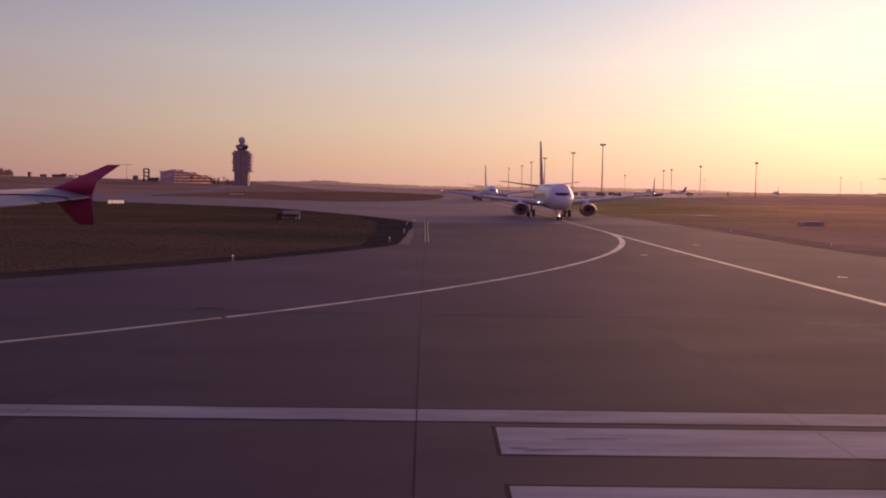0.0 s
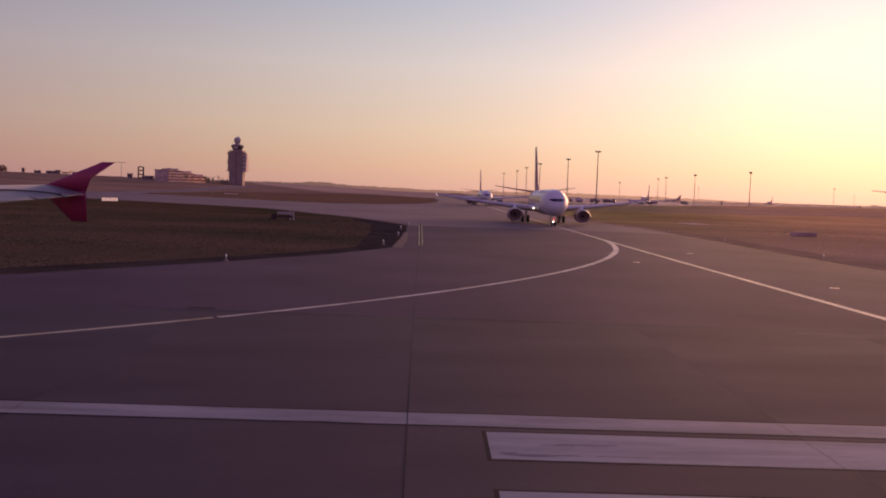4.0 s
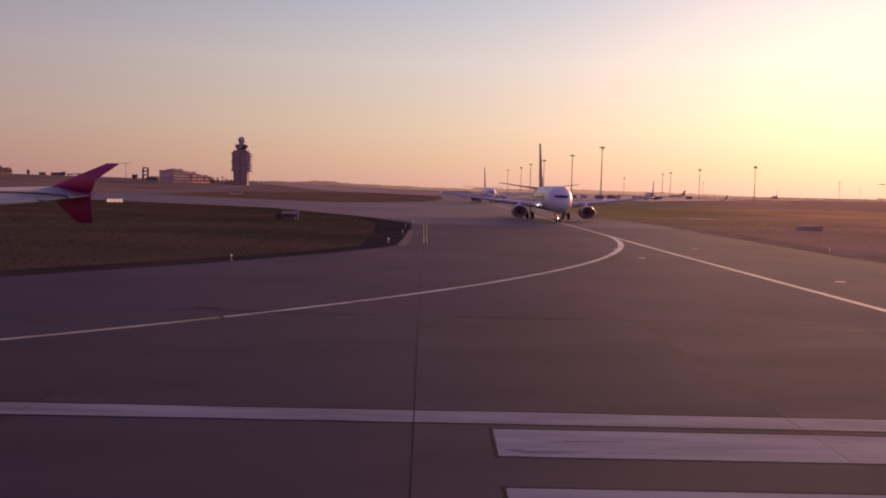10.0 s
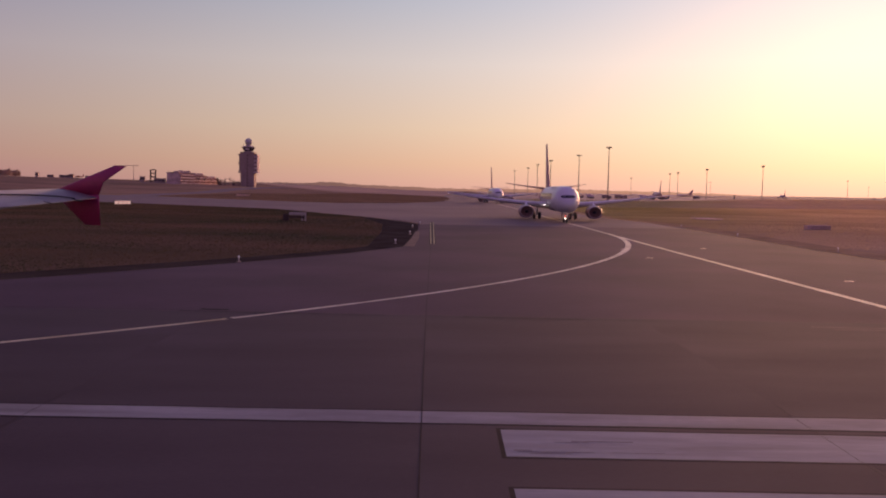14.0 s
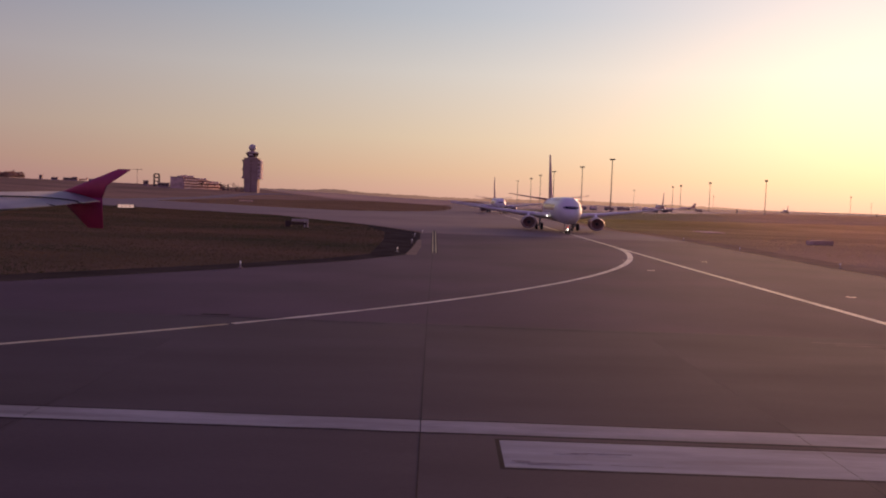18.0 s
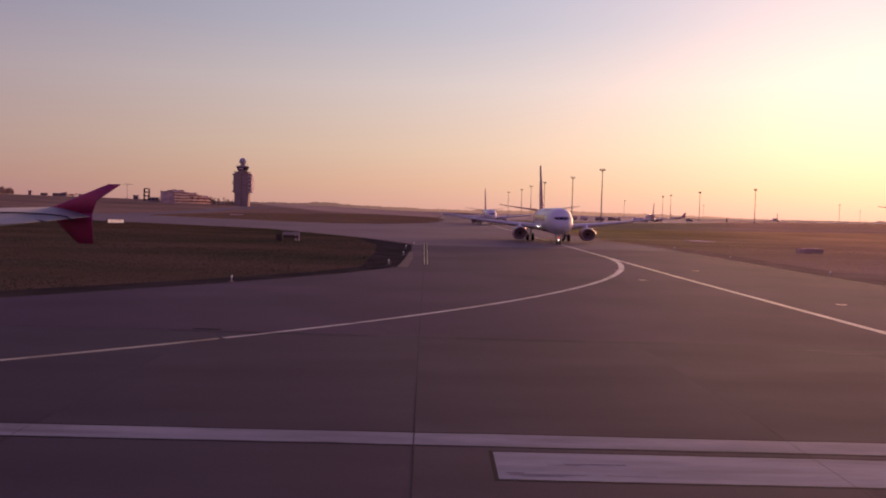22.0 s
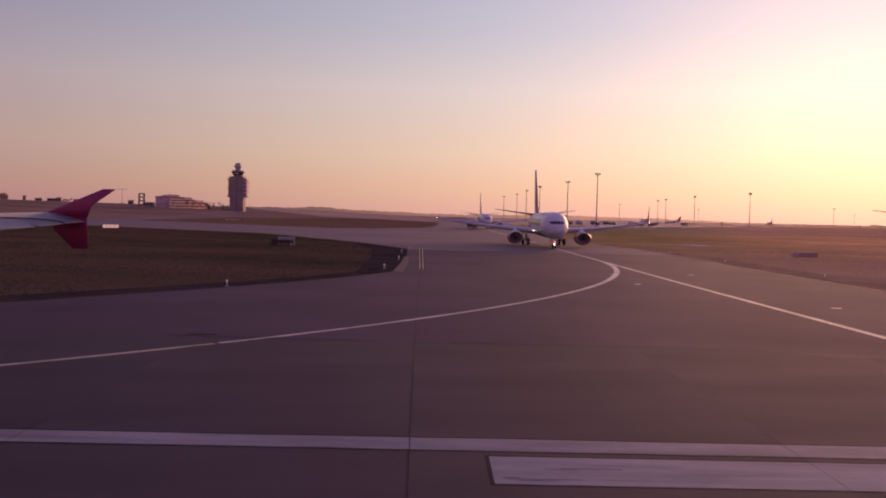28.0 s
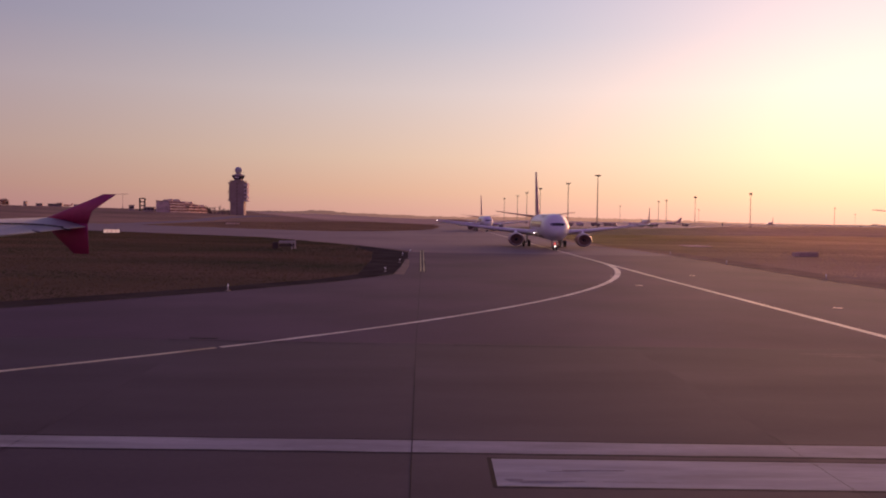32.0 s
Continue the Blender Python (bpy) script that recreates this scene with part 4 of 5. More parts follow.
def office(name, label, m, w, dpt, hgt, cols, floors, wall, balcony=False):
    o = thing(name, label, "building", at=m)
    part("wall", box(-w / 2, w / 2, 0, dpt, -3, hgt, 0.1), wall, o)
    part("roof", box(-w / 2 - 0.3, w / 2 + 0.3, -0.3, dpt + 0.3, hgt + 0.003, hgt + 0.5, 0.05), TOWERWALL, o, "flat roof slab")
    fh = hgt / floors
    if balcony:
        for k in range(4):
            x = -w / 2 + (k + 0.3 + 0.25 * (k % 2)) * w / 4
            part("roof_hut", box(x, x + w * 0.09, 1.5, 6.0, hgt + 0.51, hgt + 1.5 + 0.7 * (k % 2), 0.05), wall, o, "small pale box on the roof")
    for f in range(floors):
        if balcony:
            part("balcony", box(-w / 2, w / 2, -1.5, -0.003, f * fh - 0.1, f * fh + 1.3, 0.04), wall, o, "long pale balcony parapet")
            for c in range(cols + 1):
                x = -w / 2 + 0.15 + c * (w - 0.3) / cols
                part("partition", box(x - 0.14, x + 0.14, -1.45, -0.004, f * fh + 1.303, (f + 1) * fh - 0.12), BRICKRED, o, "red-brown wall between balconies")
        for c in range(cols):
            x = -w / 2 + (c + 0.5) * w / cols
            win = part("window", box(x - w / cols * 0.43, x + w / cols * 0.43, -0.06, -0.002, f * fh + fh * 0.3, f * fh + fh * 0.85), wall, o)
            part("pane", box(x - w / cols * 0.38, x + w / cols * 0.38, -0.09, -0.063, f * fh + fh * 0.35, f * fh + fh * 0.8), BRICKRED if balcony and (c * 5 + f * 3) % 7 < 3 else DULLGLASS, win)
    return o


def on_land(x, y, turn=0.0):
    return pose(x, y, rise(x, y), 0, 0, turn)


office("office_building", "pale flat-roofed block beside the terraced building", on_land(-231.6, 738, 14), 10.5, 14, 9.2, 5, 3, GREYWALL)
for lab, k, hh, fl in (("tall end of a sunlit terraced building with balconies", 15, 9.5, 4), ("middle wing of a sunlit terraced building with balconies", 45.6, 7.8, 3),
                       ("low end of a sunlit terraced building with balconies", 76.2, 5.6, 2)):
    office("terraced_building", lab, on_land(-228 + 0.087 * k, 725 + 0.996 * k, 85), 30, 11, hh, 10, fl, TERRACE, True)
office("shed", "low dark service shed on the far field", on_land(-250, 740, 10), 9, 8, 3.2, 3, 1, TOWERWALL)
office("shed", "small dark hut beside the gantry", on_land(-267, 745, 10), 4, 4, 4.0, 2, 1, TOWERWALL)
for x, y, w, hh in ((-361, 747, 2.2, 3.2), (-351, 752, 5, 1.6), (-340, 757, 10, 1.9), (-335, 757, 4, 2.8), (-323, 764, 4, 2.0), (-306, 760, 3, 2.2)):
    office("hut", "small dark hut on the far rise", on_land(x, y, 15), w, 5, hh, 2, 1, TOWERWALL)


def gantry(m):
    g = thing("gantry", "dark open steel frame standing on the grass", "gantry", at=m)
    for x in (-2.1, 2.1):
        part("post", box(x - 0.65, x + 0.65, -0.6, 0.6, -1, 11.0, 0.05), DARKMETAL, g)
    for z in (0.6, 3.9, 7.2, 10.3):
        part("rung", box(-1.445, 1.445, -0.4, 0.4, z, z + 1.0, 0.04), DARKMETAL, g)
    return g


gantry(on_land(-261, 756, 12))


def antenna_mast(m):
    g = thing("antenna_mast", "thin T-shaped antenna mast", "mast", at=m)
    part("pole", rod((0, 0, -1), (0, 0, 14), 0.22, 0.14, 8), GALV, g)
    part("crossbar", rod((-4.6, 0, 13.6), (4.6, 0, 13.6), 0.16, 0.16, 8), GALV, g)
    return g


antenna_mast(on_land(-276.6, 751, 0))


# ---- floodlight masts on the apron ----
def light_mast(m, label, cup):
    """A tall pole; its floodlights sit on a crossbar, or in a cup-shaped ring."""
    g = thing("light_mast", label, "light mast", "apron light masts", at=m)
    part("footing", box(-0.9, 0.9, -0.9, 0.9, -0.5, 0.5, 0.05), CONCRETE, g)
    part("pole", rod((0, 0, 0.5), (0, 0, 29.2), 0.36, 0.2, 12), GALV, g)
    part("crown_ring", turned([(28.5, 0.22), (28.7, 0.42), (28.9, 0.45), (28.95, 0.3)], "z", 14), GALV, g)
    if cup:
        spots = [(0.95 * math.cos(q), 0.95 * math.sin(q), q + math.pi / 2) for q in [2 * math.pi * j / 8 for j in range(8)]]
        for x, y, turn in spots:
            part("bracket", rod((x * 0.3, y * 0.3, 28.8), (x, y, 29.3), 0.05, 0.05, 6), GALV, g)
    else:
        part("crossbar", box(-1.5, 1.5, -0.12, 0.12, 28.95, 29.2, 0.03), GALV, g)
        spots = [(x, 0.0, 0.0) for x in (-1.35, -0.75, 0.75, 1.35)] + [(0.0, -0.5, 0.0), (0.0, 0.5, math.pi)]
    for x, y, turn in spots:
        at = Matrix.Translation((x, y, 29.55)) @ Matrix.Rotation(turn, 4, "Z")
        part("floodlight", loft([[at @ (Vector((dx * q, yy, z + dz * q * 1.9)) if cup else Vector((dx * q * 0.62, yy, z - 0.1 + dz * q * 0.9))) for dx, dz in ((-1, -1), (1, -1), (1, 1), (-1, 1))]
                                 for yy, z, q in ((0.30, 0.12, 0.20), (0.08, 0.06, 0.36), (-0.32, -0.05, 0.40))]), DARKMETAL, g, "dark floodlight head")
    part("finial", rod((0, 0, 29.2), (0, 0, 30.4), 0.06, 0.04, 6), GALV, g)
    return g


mast_places = [(87, 1062), (90, 923), (87, 801), (86, 692), (92, 584), (91, 473), (321, 1462), (289, 1090), (280, 1020), (268, 868),
               (570, 1819), (278, 742), (654, 1376), (1090, 2180)]
row_mast = light_mast(on_land(*mast_places[0]), "tall slim apron light mast with a floodlight crossbar", False)
cup_mast = light_mast(on_land(*mast_places[6]), "tall slim apron light mast with a cup of floodlights", True)
for k, (x, y) in enumerate(mast_places):
    if k not in (0, 6):
        copy_thing(row_mast if k < 6 else cup_mast, on_land(x, y, 22.0 * math.sin(x * 1.7)))

# ---- parked aircraft and vehicles far off ----
far_jet = airliner("distant airliner parked on the apron", pose(143.9, 579.7, 0, 0, 0, -8), tail_paint=FARTAIL, body_paint=FARBODY, wing_paint=FARBODY, lights=False, detail=False, group="parked airliners")
copy_thing(far_jet, pose(541, 1362, 0, 0, 0, -12))
airliner("small dark-tailed regional jet parked far off", pose(371, 1343, 0, 0, 0, 95), L=27, r=1.35, zc=2.3, nose=3.0, span=11, fin_top=10.5, engine_r=0.7, engine_z=1.0, engine_x=3.2,
         lights=False, wheelbase=11, wing_le=-6.5, wing_z=1.5, tip_z=2.4, root_chord=5, tip_chord=1.2, detail=False, tail_paint=FARTAIL, body_paint=FARBODY, wing_paint=FARBODY, group="parked airliners")
airliner("airliner coloured dark brown for its backlit shade, past the grass field", pose(88.5, 116, 0, 0, 0, -61.5), zc=3.8, tip_z=4.4, wing_z=2.6, tail_paint=BACKLITHULL, wing_paint=BACKLITHULL, body_paint=BACKLITHULL, lights=False, detail=False, group="parked airliners")


def service_truck(m, long=9.0, high=3.2, label="boxy airport service truck on the far apron", paint=VAN):
    v = thing("service_truck", label, "truck", "service vehicles", at=m)
    part("body", box(-long / 2, long / 2 - 2.2, -1.2, 1.2, 0.9, high, 0.12), paint, v)
    cab = part("cab", box(long / 2 - 2.1, long / 2, -1.15, 1.15, 0.6, 2.2, 0.2), paint, v)
    part("windscreen", box(long / 2 - 0.02, long / 2 + 0.02, -1.0, 1.0, 1.4, 2.0), GLASS, cab)
    part("chassis", box(-long / 2, long / 2 - 0.1, -0.9, 0.9, 0.45, 0.88, 0.04), DARKMETAL, v)
    for x in (-long / 2 + 1.4, long / 2 - 1.3):
        for y in (-1.05, 1.05):
            part("wheel", turned([(y - 0.15, 0.3), (y - 0.12, 0.5), (y + 0.12, 0.5), (y + 0.15, 0.3)], "y", 14, (x, 0, 0.5)), RUBBER, v)
    return v


truck = service_truck(on_land(95, 600, 5), 6.5, 2.7)
for i in range(4):
    copy_thing(truck, on_land(78 + i * 17 + random.uniform(-3, 3), 596 + random.uniform(-18, 40), random.uniform(-20, 20)))
for x, y, turn in ((174, 678, 8), (180, 690, -60), (228, 767, 20), (126, 590, 75)):
    copy_thing(truck, on_land(x, y, turn))
van = service_truck(on_land(103, 598, 30), 5.2, 2.9, "white box van parked on the far apron", WHITEWALL)
copy_thing(van, on_land(150, 640, -10))
copy_thing(van, on_land(157, 640, 15))
copy_thing(van, on_land(-378, 700, 10))


def light_aircraft(m):
    """A small parked propeller aeroplane, nose to the west."""
    p = thing("light_aircraft", "small sunlit orange propeller plane on the far rise", "airplane", at=m)
    part("fuselage", loft([[Vector((x, q * math.cos(t), 1.3 + zz + q * 1.2 * math.sin(t))) for t in [2 * math.pi * j / 12 for j in range(12)]]
                           for x, q, zz in ((-3.2, 0.2, 0), (-2.8, 0.45, 0), (-1.2, 0.6, 0.15), (0.4, 0.6, 0.2), (2.4, 0.3, 0.1), (4.0, 0.12, 0.1))]), ORANGE, p, smooth=True)
    part("wing", box(-1.4, 0.2, -5.2, 5.2, 1.95, 2.12, 0.05), ORANGE, p)
    part("fin", loft([[Vector((x, y, z)) for x, y in ((x0, -0.06), (x1, -0.06), (x1, 0.06), (x0, 0.06))] for z, x0, x1 in ((1.35, 2.7, 4.1), (3.5, 3.6, 4.3))]), ORANGE, p)
    part("tailplane", box(3.3, 4.1, -1.6, 1.6, 1.45, 1.53, 0.02), ORANGE, p)
    part("propeller", box(-3.30, -3.24, -0.08, 0.08, 0.4, 2.2, 0.01), DARKMETAL, p)
    part("windscreen", box(-1.25, -0.2, -0.45, 0.45, 1.96 - 0.35, 1.94, 0.03), GLASS, p)
    for x, y in ((-2.6, 0.0), (0.1, -1.0), (0.1, 1.0)):
        leg = part("leg", rod((x, y, 0.25), (x, y * 0.5, 1.0), 0.05, 0.05, 6), METAL, p)
        part("wheel", turned([(y - 0.08, 0.15), (y - 0.06, 0.25), (y + 0.06, 0.25), (y + 0.08, 0.15)], "y", 10, (x, 0, 0.25)), RUBBER, leg)
    return p


light_aircraft(on_land(-324, 748, 12))


def marker_post(m):
    p = thing("marker_post", "slim dark post standing on the far apron", "post", "apron posts", at=m)
    part("footing", box(-0.5, 0.5, -0.5, 0.5, -0.2, 0.3, 0.04), CONCRETE, p)
    part("post", box(-0.55, 0.55, -0.4, 0.4, 0.3, 3.6, 0.06), DARKMETAL, p)
    part("cap", box(-0.75, 0.75, -0.5, 0.5, 3.603, 3.9, 0.05), GALV, p)
    return p


copy_thing(marker_post(on_land(291, 851)), on_land(588, 1160))

# ---- signs and lights on the grass ----
def sign(label, m, w, hgt, legs, face=LITSIGN, back=DARKMETAL, foot=0.25):
    s = thing("taxiway_sign", label, "sign", "taxiway signs", at=m)
    part("case", box(-w / 2 - 0.12, w / 2 + 0.12, 0.0, 0.3, foot, hgt, 0.03), back, s)
    part("face", box(-w / 2 + 0.06, w / 2 - 0.06, -0.02, -0.003, foot + 0.06, hgt - 0.06), face, s, "lit pale sign face")
    for i in range(1, 4):
        x = -w / 2 + i * w / 4
        part("divider", box(x - 0.03, x + 0.03, -0.03, -0.021, foot + 0.06, hgt - 0.06), back, s, "dark dividing bar")
    for i in range(legs):
        x = -w / 2 + 0.25 + i * (w - 0.5) / max(1, legs - 1)
        part("leg", rod((x, 0.15, -0.1), (x, 0.15, foot + 0.01), 0.04, 0.04, 8), GALV, s)
    return s


sign("white-faced taxiway sign catching the light", pose(-67.9, 178, 0, 0, 0, 30), 3.3, 0.86, 3, foot=0.06)
sign("pale low sign on the middle island", pose(-83.6, 350, rise(-83.6, 350), 0, 0, 14), 5.9, 0.95, 4, PALESLAB)


def sign_with_box(m):
    s = thing("taxiway_sign", "taxiway sign seen from behind with an open end", "sign", "taxiway signs", at=m)
    part("top_panel", box(-0.93, 1.15, -0.15, 0.15, 0.72, 1.05, 0.03), SIGN_W, s, "pale metal panel")
    part("end_box", box(-1.75, -0.95, -0.3, 0.3, 0.0, 0.85, 0.03), BOX, s, "dark transformer box")
    part("rail", box(-0.93, 1.05, -0.12, 0.12, 0.32, 0.60, 0.02), BOX, s, "dark lower rail")
    for x in (0.75, 1.15):
        part("post", box(x - 0.1, x + 0.1, -0.1, 0.1, -0.05, 1.1, 0.02), SIGN_W, s, "pale sign post")
    return s


sign_with_box(pose(-19.4, 110.5, 0, 0, 0, 6))
for x, y, w in ((46.5, 150, 3.7),):
    s = thing("cover_slab", "pale low concrete cover slab in the grass", "slab", "cover slabs", at=pose(x, y, 0, 0, 0, 8))
    part("slab", box(-w / 2, w / 2, -2.6, 2.6, -0.1, 0.14, 0.03), PALESLAB, s)


def equipment_cabinet(m):
    s = thing("equipment_cabinet", "low brown equipment cabinet with a pale lid in the dry grass", "cabinet", at=m)
    part("body", box(-1.1, 1.7, -0.5, 0.5, -0.05, 0.48, 0.03), CABINET, s)
    part("lid", box(-1.15, 1.75, -0.55, 0.55, 0.482, 0.56, 0.02), PALESLAB, s, "pale flat lid")
    part("side_box", box(-1.75, -1.102, -0.4, 0.4, -0.05, 0.5, 0.03), PALESLAB, s, "pale smaller box at the end")
    for k in (-0.2, 0.75):
        part("door", box(k - 0.42, k + 0.42, -0.53, -0.502, 0.06, 0.44, 0.008), CABINET, s, "brown cabinet door")
    return s


equipment_cabinet(pose(49.7, 112.5, 0, 0, 0, 10))


def edge_light(m):
    s = thing("edge_light", "small metal taxiway edge light on a short stem", "edge light", "taxiway edge lights", at=m)
    part("base", turned([(-0.02, 0.15), (0.03, 0.15), (0.05, 0.09)], "z", 12), GALV, s)
    part("stem", rod((0, 0, 0.05), (0, 0, 0.26), 0.035, 0.035, 8), SIGN_W, s)
    part("head", turned([(0.26, 0.04), (0.29, 0.056), (0.34, 0.056), (0.38, 0.04), (0.40, 0.015)], "z", 12), LAMPHEAD, s, "pale glass lamp head")
    return s


lamp = None
for x, y in ((-3.9, 67.4), (-3.3, 81.1), (-3.6, 95.4), (-3.0, 104.6), (-11.8, 48.4), (30.5, 87.7), (31.1, 66.5), (30.9, 110)):
    if lamp is None:
        lamp = edge_light(pose(x, y, 0.0))
    else:
        copy_thing(lamp, pose(x, y, 0.0))


def inset_light(m):
    s = thing("inset_light", "flush pavement light with a pale worn collar", "inset light", "pavement lights", at=m)
    part("collar", turned([(0.0, 0.26), (0.004, 0.25), (0.006, 0.15)], "z", 16), WHITEWALL, s)
    part("lens", turned([(0.003, 0.15), (0.012, 0.12), (0.014, 0.03)], "z", 12), CONCRETE, s)
    return s


disc = None
for x, y in ((14.1, 66.1), (14.0, 57.3), (21.0, 68.4), (21.2, 43.9), (16.6, 100.0)):
    if disc is None:
        disc = inset_light(pose(x, y, 0.004))
    else:
        copy_thing(disc, pose(x, y, 0.004))


# ---- woods on the skyline ----
def woods(name, label, count, place, seed, size, wood=FOLIAGE):
    """Far bare woodland: many uneven crowns of small facets on short trunks, as one mass."""
    rnd = random.Random(seed)
    verts, faces = [], []
    for _ in range(count):
        x, y, s = place(rnd)
        z0 = rise(x, y)
        hh = s * rnd.uniform(0.7, 1.25)
        b = len(verts)
        for dx, dy in ((-0.2, 0), (0.2, 0), (0, 0.2)):
            verts.append((x + dx, y + dy, z0 - 1))
        verts.append((x, y, z0 + hh * 0.7))
        faces += [(b, b + 1, b + 3), (b + 1, b + 2, b + 3), (b + 2, b, b + 3)]
        for _ in range(size):
            u = rnd.uniform(0.08, 1.0)
            rad = hh * 0.42 * math.sqrt(max(0.03, 1 - (u * 1.9 - 0.85) ** 2 * 0.9))
            an = rnd.uniform(0, 2 * math.pi)
            c = Vector((x + rad * rnd.random() * math.cos(an), y + rad * rnd.random() * math.sin(an), z0 + hh * u))
            q = hh * rnd.uniform(0.05, 0.13)
            b = len(verts)
            for _ in range(3):
                verts.append(c + Vector((rnd.uniform(-q, q) * 1.5, rnd.uniform(-q, q), rnd.uniform(-q, q))))
            faces.append((b, b + 1, b + 2))
    ob = part(name, (verts, faces), wood)
    return tagged(ob, label, "trees", kind="stuff")


# hazy ridge that closes the view
def crest(x):
    v = 4.5 * math.exp(-((x + 350) / 55) ** 2) + 9 * (1 - smooth01((x + 420) / 520)) + 5.0 * math.exp(-((x - 400) / 300) ** 2) + 6.2 + 1.2 * smooth01((-x - 40) / 160)
    v += 1.6 * noise.noise((x / 60, 0.3, 0)) + 2.6 * noise.noise((x / 22, 4.0, 0)) + 2.6 * noise.noise((x / 7, 8.0, 0))
    return v * (1 - smooth01((x - 700) / 500)) if x > 0 else v


rv, rf = [], []
for i in range(841):
    x = -2400 + i * 5.0
    rv += [(x, 2600, -2), (x, 2600, crest(x)), (x, 2700, -2)]
for i in range(840):
    k = 3 * i
    rf += [(k, k + 3, k + 4, k + 1), (k + 1, k + 4, k + 5, k + 2)]
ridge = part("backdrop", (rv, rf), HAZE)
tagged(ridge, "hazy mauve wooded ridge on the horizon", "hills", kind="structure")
# the crowns share the ridge's painted haze glow
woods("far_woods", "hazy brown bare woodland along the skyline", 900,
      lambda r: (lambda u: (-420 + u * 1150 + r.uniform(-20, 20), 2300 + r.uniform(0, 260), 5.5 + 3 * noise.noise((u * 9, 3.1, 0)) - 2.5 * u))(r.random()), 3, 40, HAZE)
woods("near_thicket", "dense brown bare thicket on the far rise", 150, lambda r: (-398 + r.uniform(-40, 20), 735 + r.uniform(-12, 25), 4.6 + 1.0 * noise.noise((r.random() * 5, 1, 0))), 5, 170, THICKET)
woods("tower_bushes", "low bare bushes beside the tower", 16, lambda r: (-200 + r.uniform(-12, 12), 776 + r.uniform(-8, 8), r.uniform(2, 4.5)), 7, 70)


def bare_tree(m, hgt, seed):
    """A leafless tree: tapered trunk, forking limbs and a haze of twigs."""
    rnd = random.Random(seed)
    t = thing("tree", "small leafless tree between the building and the tower", "tree", "bare trees", at=m)
    part("trunk", rod((0, 0, -0.5), (0.1, 0, hgt * 0.45), 0.2, 0.1, 8), BARK, t)
    verts, faces = [], []
    for _ in range(7):
        an, tilt = rnd.uniform(0, 6.28), rnd.uniform(0.2, 0.8)
        a = Vector((0.1, 0, hgt * rnd.uniform(0.3, 0.45)))
        b = a + Vector((math.cos(an) * math.sin(tilt), math.sin(an) * math.sin(tilt), math.cos(tilt))) * hgt * rnd.uniform(0.35, 0.55)
        part("limb", rod(a, b, 0.08, 0.03, 6), BARK, t)
        for _ in range(30):
            p = a.lerp(b, rnd.uniform(0.35, 1.0))
            q = p + Vector((rnd.gauss(0, 1), rnd.gauss(0, 1), rnd.uniform(0, 1.6))).normalized() * hgt * rnd.uniform(0.06, 0.2)
            k = len(verts)
            verts += [p, p + Vector((0.12, 0, 0.03)), q]
            faces.append((k, k + 1, k + 2))
    part("crown", (verts, faces), BARK, t, "open crown of bare twigs")
    return t


for i, (x, y, hh) in enumerate(((-216.8, 744, 9.0), (-201, 770, 7.5), (-197, 774, 9.0), (-193.5, 772, 6.5), (-205, 765, 8.0), (-190, 776, 5.5), (-215, 755, 9.0), (-214, 776, 7.0), (-212, 785, 7.5), (-211, 795, 6.5), (-209, 780, 5.5))):
    bare_tree(on_land(x, y, 40.0 * i), hh, 20 + i)


# ---- grass ----
def inside(x, y, poly):
    c = False
    for (x0, y0), (x1, y1) in zip(poly, poly[1:] + poly[:1]):
        if (y0 > y) != (y1 > y) and x < (x1 - x0) * (y - y0) / (y1 - y0) + x0:
            c = not c
    return c


def turf(name, label, poly, count, seed, hgt, blades=GRASS, crowd=1.5):
    rnd = random.Random(seed)
    x0, x1 = min(p[0] for p in poly), max(p[0] for p in poly)
    y0, y1 = min(p[1] for p in poly), max(p[1] for p in poly)
    verts, faces = [], []
    made = 0
    while made < count:
        x, y = rnd.uniform(x0, x1), y0 + (y1 - y0) * rnd.random() ** crowd
        if not inside(x, y, poly):
            continue
        made += 1
        k = 0.6 + 0.8 * (noise.noise((x * 0.15, y * 0.15, 0)) + 0.5)
        wide = 0.5 + y / 90
        for _ in range(3):
            an, hh = rnd.uniform(0, math.pi), hgt * k * rnd.uniform(0.6, 1.3)
            px, py = x + rnd.uniform(-0.6, 0.6) * wide, y + rnd.uniform(-0.6, 0.6) * wide
            dx, dy = math.cos(an) * 0.055 * wide, math.sin(an) * 0.055 * wide
            b = len(verts)
            lx, ly = rnd.uniform(-0.1, 0.1), rnd.uniform(-0.1, 0.1)
            verts += [(px - dx, py - dy, -0.06), (px + dx, py + dy, -0.06), (px + dx * 0.5 + lx, py + dy * 0.5 + ly, hh), (px - dx * 0.5 + lx, py - dy * 0.5 + ly, hh * 0.8)]
            faces.append((b, b + 1, b + 2, b + 3))
    return tagged(part(name, (verts, faces), blades), label, "grass", kind="stuff")


island = [(-70, 32.6), (-45, 33.2), (-30, 35.2), (-21.3, 39.8), (-13.6, 49.2), (-8.1, 57.4), (-5.3, 63.5), (-6.0, 86), (-7.2, 108), (-11.8, 127.5), (-23.6, 148.5), (-34.2, 167), (-77, 198), (-116, 221), (-140, 130)]
turf("grass_island", "short dry brown-green grass on the near island", island, 100000, 11, 0.012)
right_field = [(31.6, 56), (31.2, 70), (31.4, 100), (31.4, 112), (30.5, 130), (28, 147), (28, 240), (150, 300), (170, 110), (80, 40), (45, 41)]
turf("grass_field", "dry sun-struck grass beside the taxiway", right_field, 120000, 12, 0.006, DRYGRASS, 1.0)
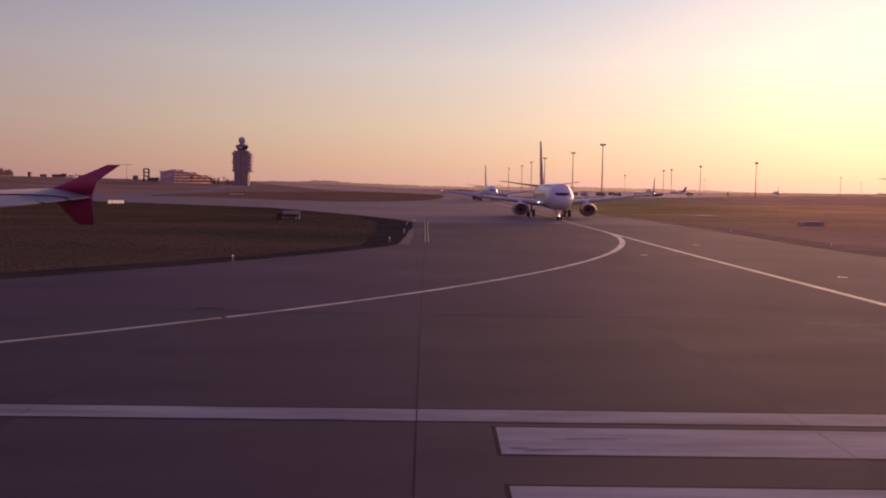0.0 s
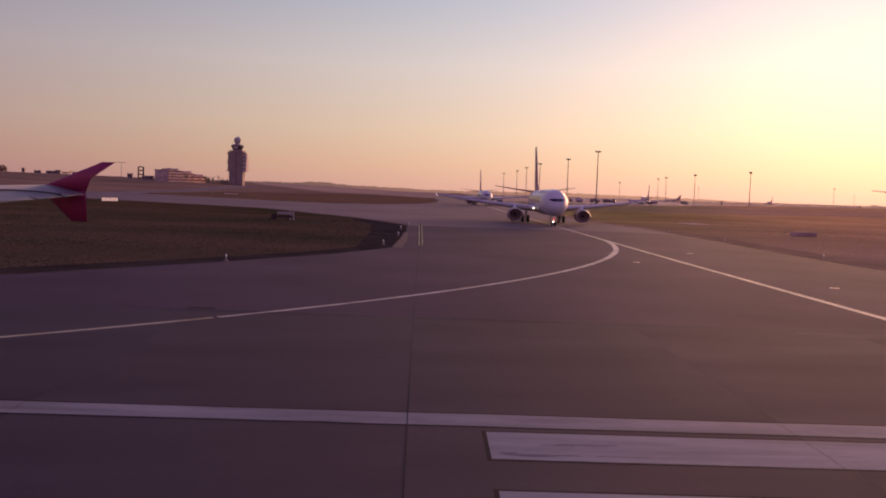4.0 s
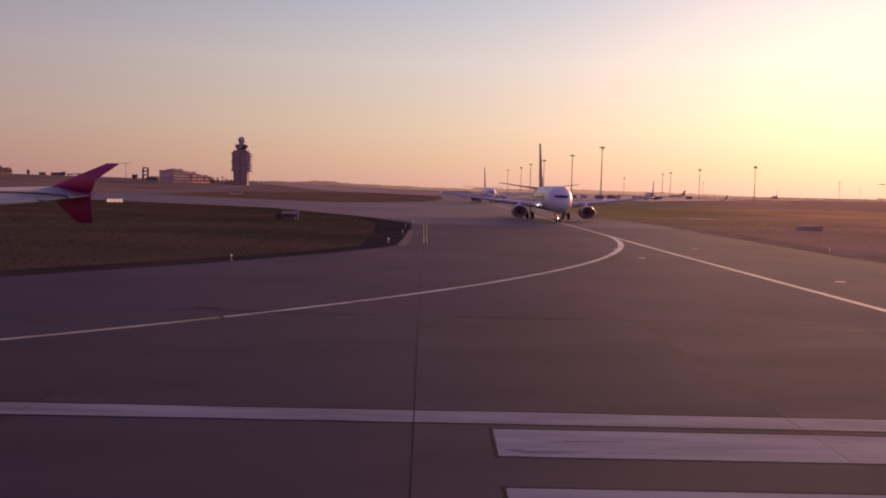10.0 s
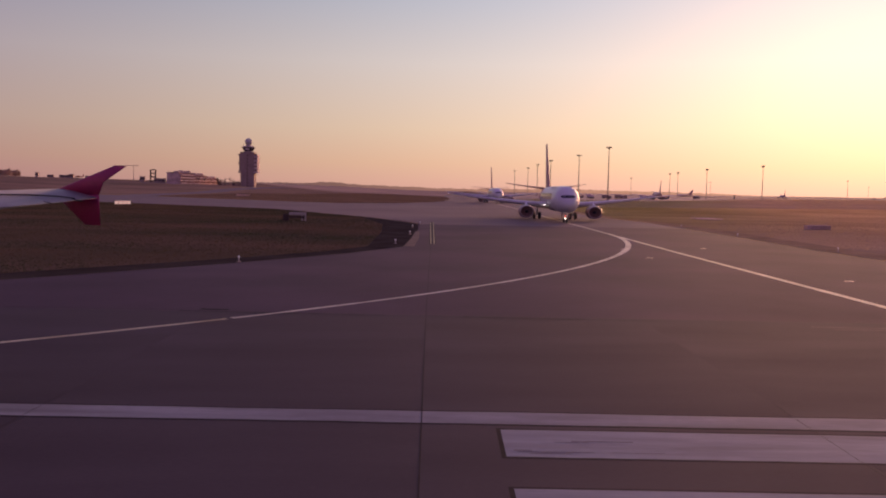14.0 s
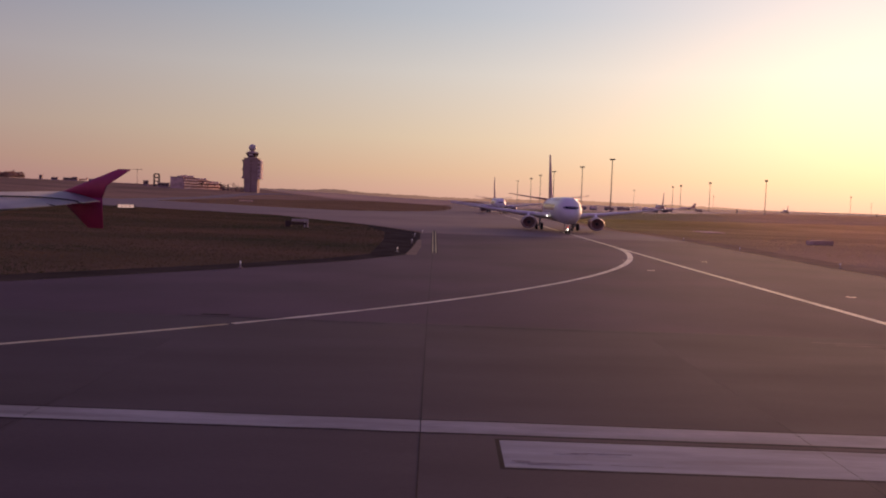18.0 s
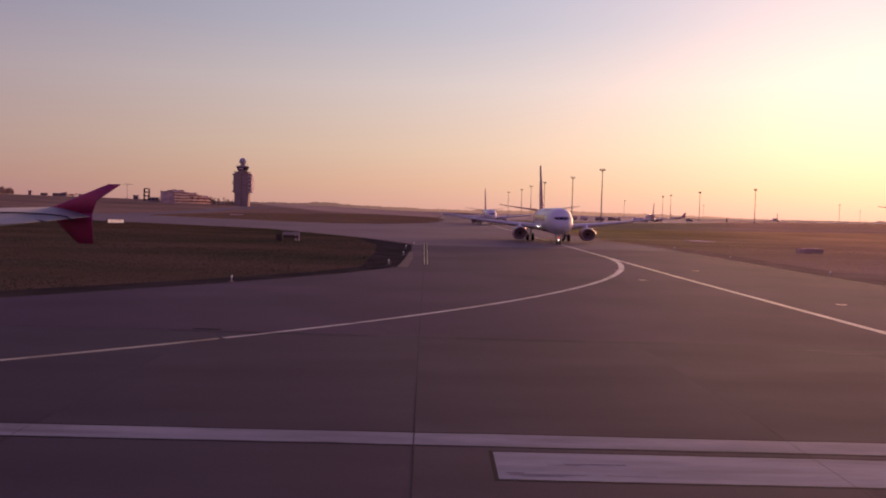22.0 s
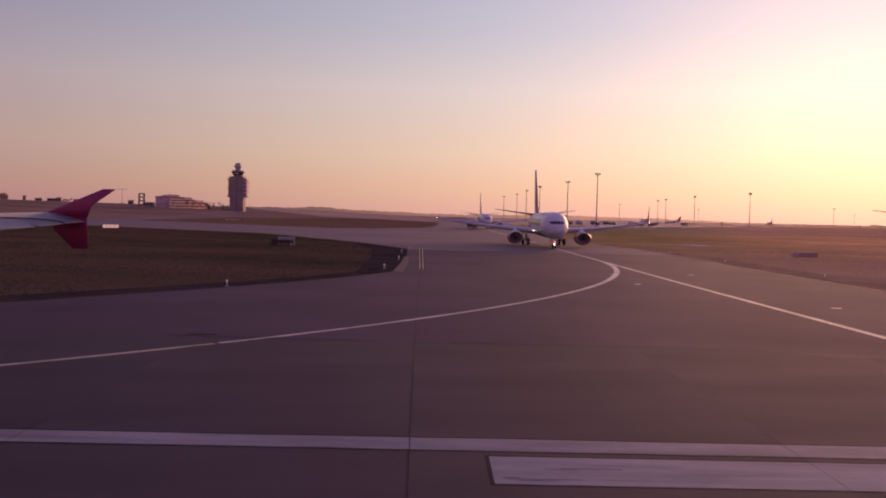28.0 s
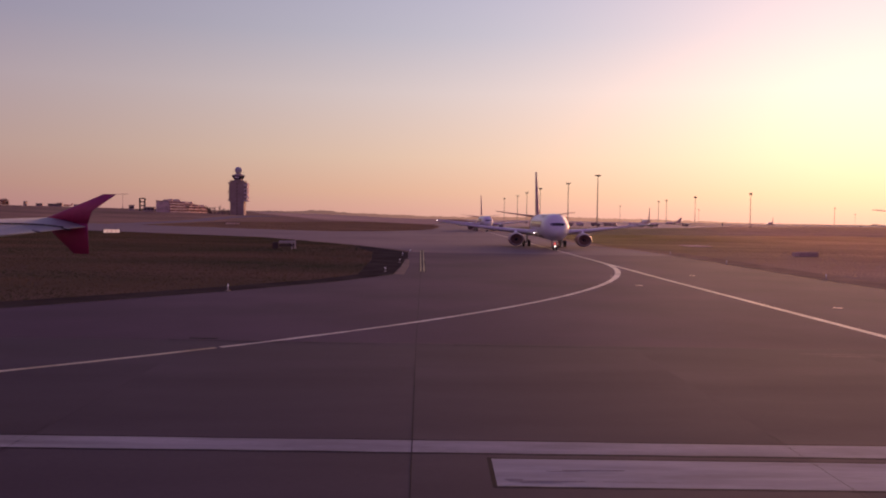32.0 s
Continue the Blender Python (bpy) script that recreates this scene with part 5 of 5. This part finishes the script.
far_field = [(28, 235), (150, 290), (172, 120), (480, 330), (1000, 1600), (420, 1600), (230, 700), (150, 556), (60, 556), (32, 400)]
turf("grass_far_field", "dry grass running out to the apron", far_field, 80000, 14, 0.02, DRYGRASS, 1.8)
mid = [(-3.2, 296), (0.3, 350), (1.4, 416), (0.0, 475), (-2.6, 518), (-46, 682), (-100, 770), (-128, 640), (-109, 312), (-48, 255), (-30, 243), (-14.5, 259), (-8.0, 274)]
turf("grass_middle", "dull brown grass on the middle island", mid, 24000, 13, 0.05, MIDGRASS)


# ---- runway paving lanes, threshold bars ----
runway = thing("runway", "worn dark asphalt runway paved in lanes", "runway", kind="structure")
LANE = 7.45
lane_mesh = None
for i in range(-16, 17):
    x = -0.11 + i * LANE
    if lane_mesh is None:
        bm = box(0.003, LANE - 0.003, -34, JOINT_Y + 0.096, -0.3, 0.0)
        for v in bm.verts:
            v.co.x -= 0.0165 * v.co.y
        ob = part("lane", bm, RUNWAY, runway)
        lane_mesh = ob.data
    else:
        ob = part("lane", lane_mesh, RUNWAY, runway)
    ob.location = (x, 0, 0)
part("runway_bed", box(-130, 130, -34.2, JOINT_Y, -0.5, -0.02), SEAL, runway, "dark sealant in the lane joints")
main_joint = flat_strip("runway_joint", steps((0.22, -20), (-0.59, JOINT_Y), 80), 0.02, SEAL, 0.009)
tagged(main_joint, "dark sealed longitudinal joint in the runway", "pavement joint", "paving joints", "structure")
for x in (-7.9, 7.0):
    cut_joint = flat_strip("runway_joint", steps((x, 4), (x, 17.4), 30), 0.012, SEAL, 0.009)
    tagged(cut_joint, "dark joint cutting across the painted markings", "pavement joint", "paving joints", "structure")
bars = thing("threshold_bars", "worn white threshold bars on the runway", "road marking", kind="structure")
bar_mesh = None
for k in range(7):
    yc = 14.5 - k * 3.08
    if bar_mesh is None:
        ob = part("bar", ([(1.1 + 30 * (i // 2) / 60, (0.79 if i % 2 else -0.79) + 0.02 * noise.noise((i * 0.7, 2, 0)), 0.004) for i in range(122)],
                          [(2 * i, 2 * i + 2, 2 * i + 3, 2 * i + 1) for i in range(60)]), PAINT_W, bars)
        bar_mesh = ob.data
    else:
        ob = part("bar", bar_mesh, PAINT_W, bars)
    ob.location = (0, yc, 0)
    part("bar_border", box(1.02, 31.2, -0.87, 0.87, -0.05, 0.002), BORDER, ob, "black border under the bar")
for x0, x1, dy, wd in ((0.2, 1.5, -0.52, 0.04), (0.4, 1.1, -0.60, 0.03), (1.2, 2.3, 0.12, 0.05), (0.15, 0.45, -0.44, 0.06), (1.8, 2.7, -0.5, 0.025), (0.9, 1.5, 0.05, 0.03)):
    mark = flat_strip("rubber_mark", steps((1.1 + x0, 14.5 + dy), (1.1 + x1, 14.5 + dy + 0.01), 10), wd, RUBBERED, 0.007)
    tagged(mark, "dark rubber scuff on the white bar", "scuff mark", "rubber scuffs", "structure")
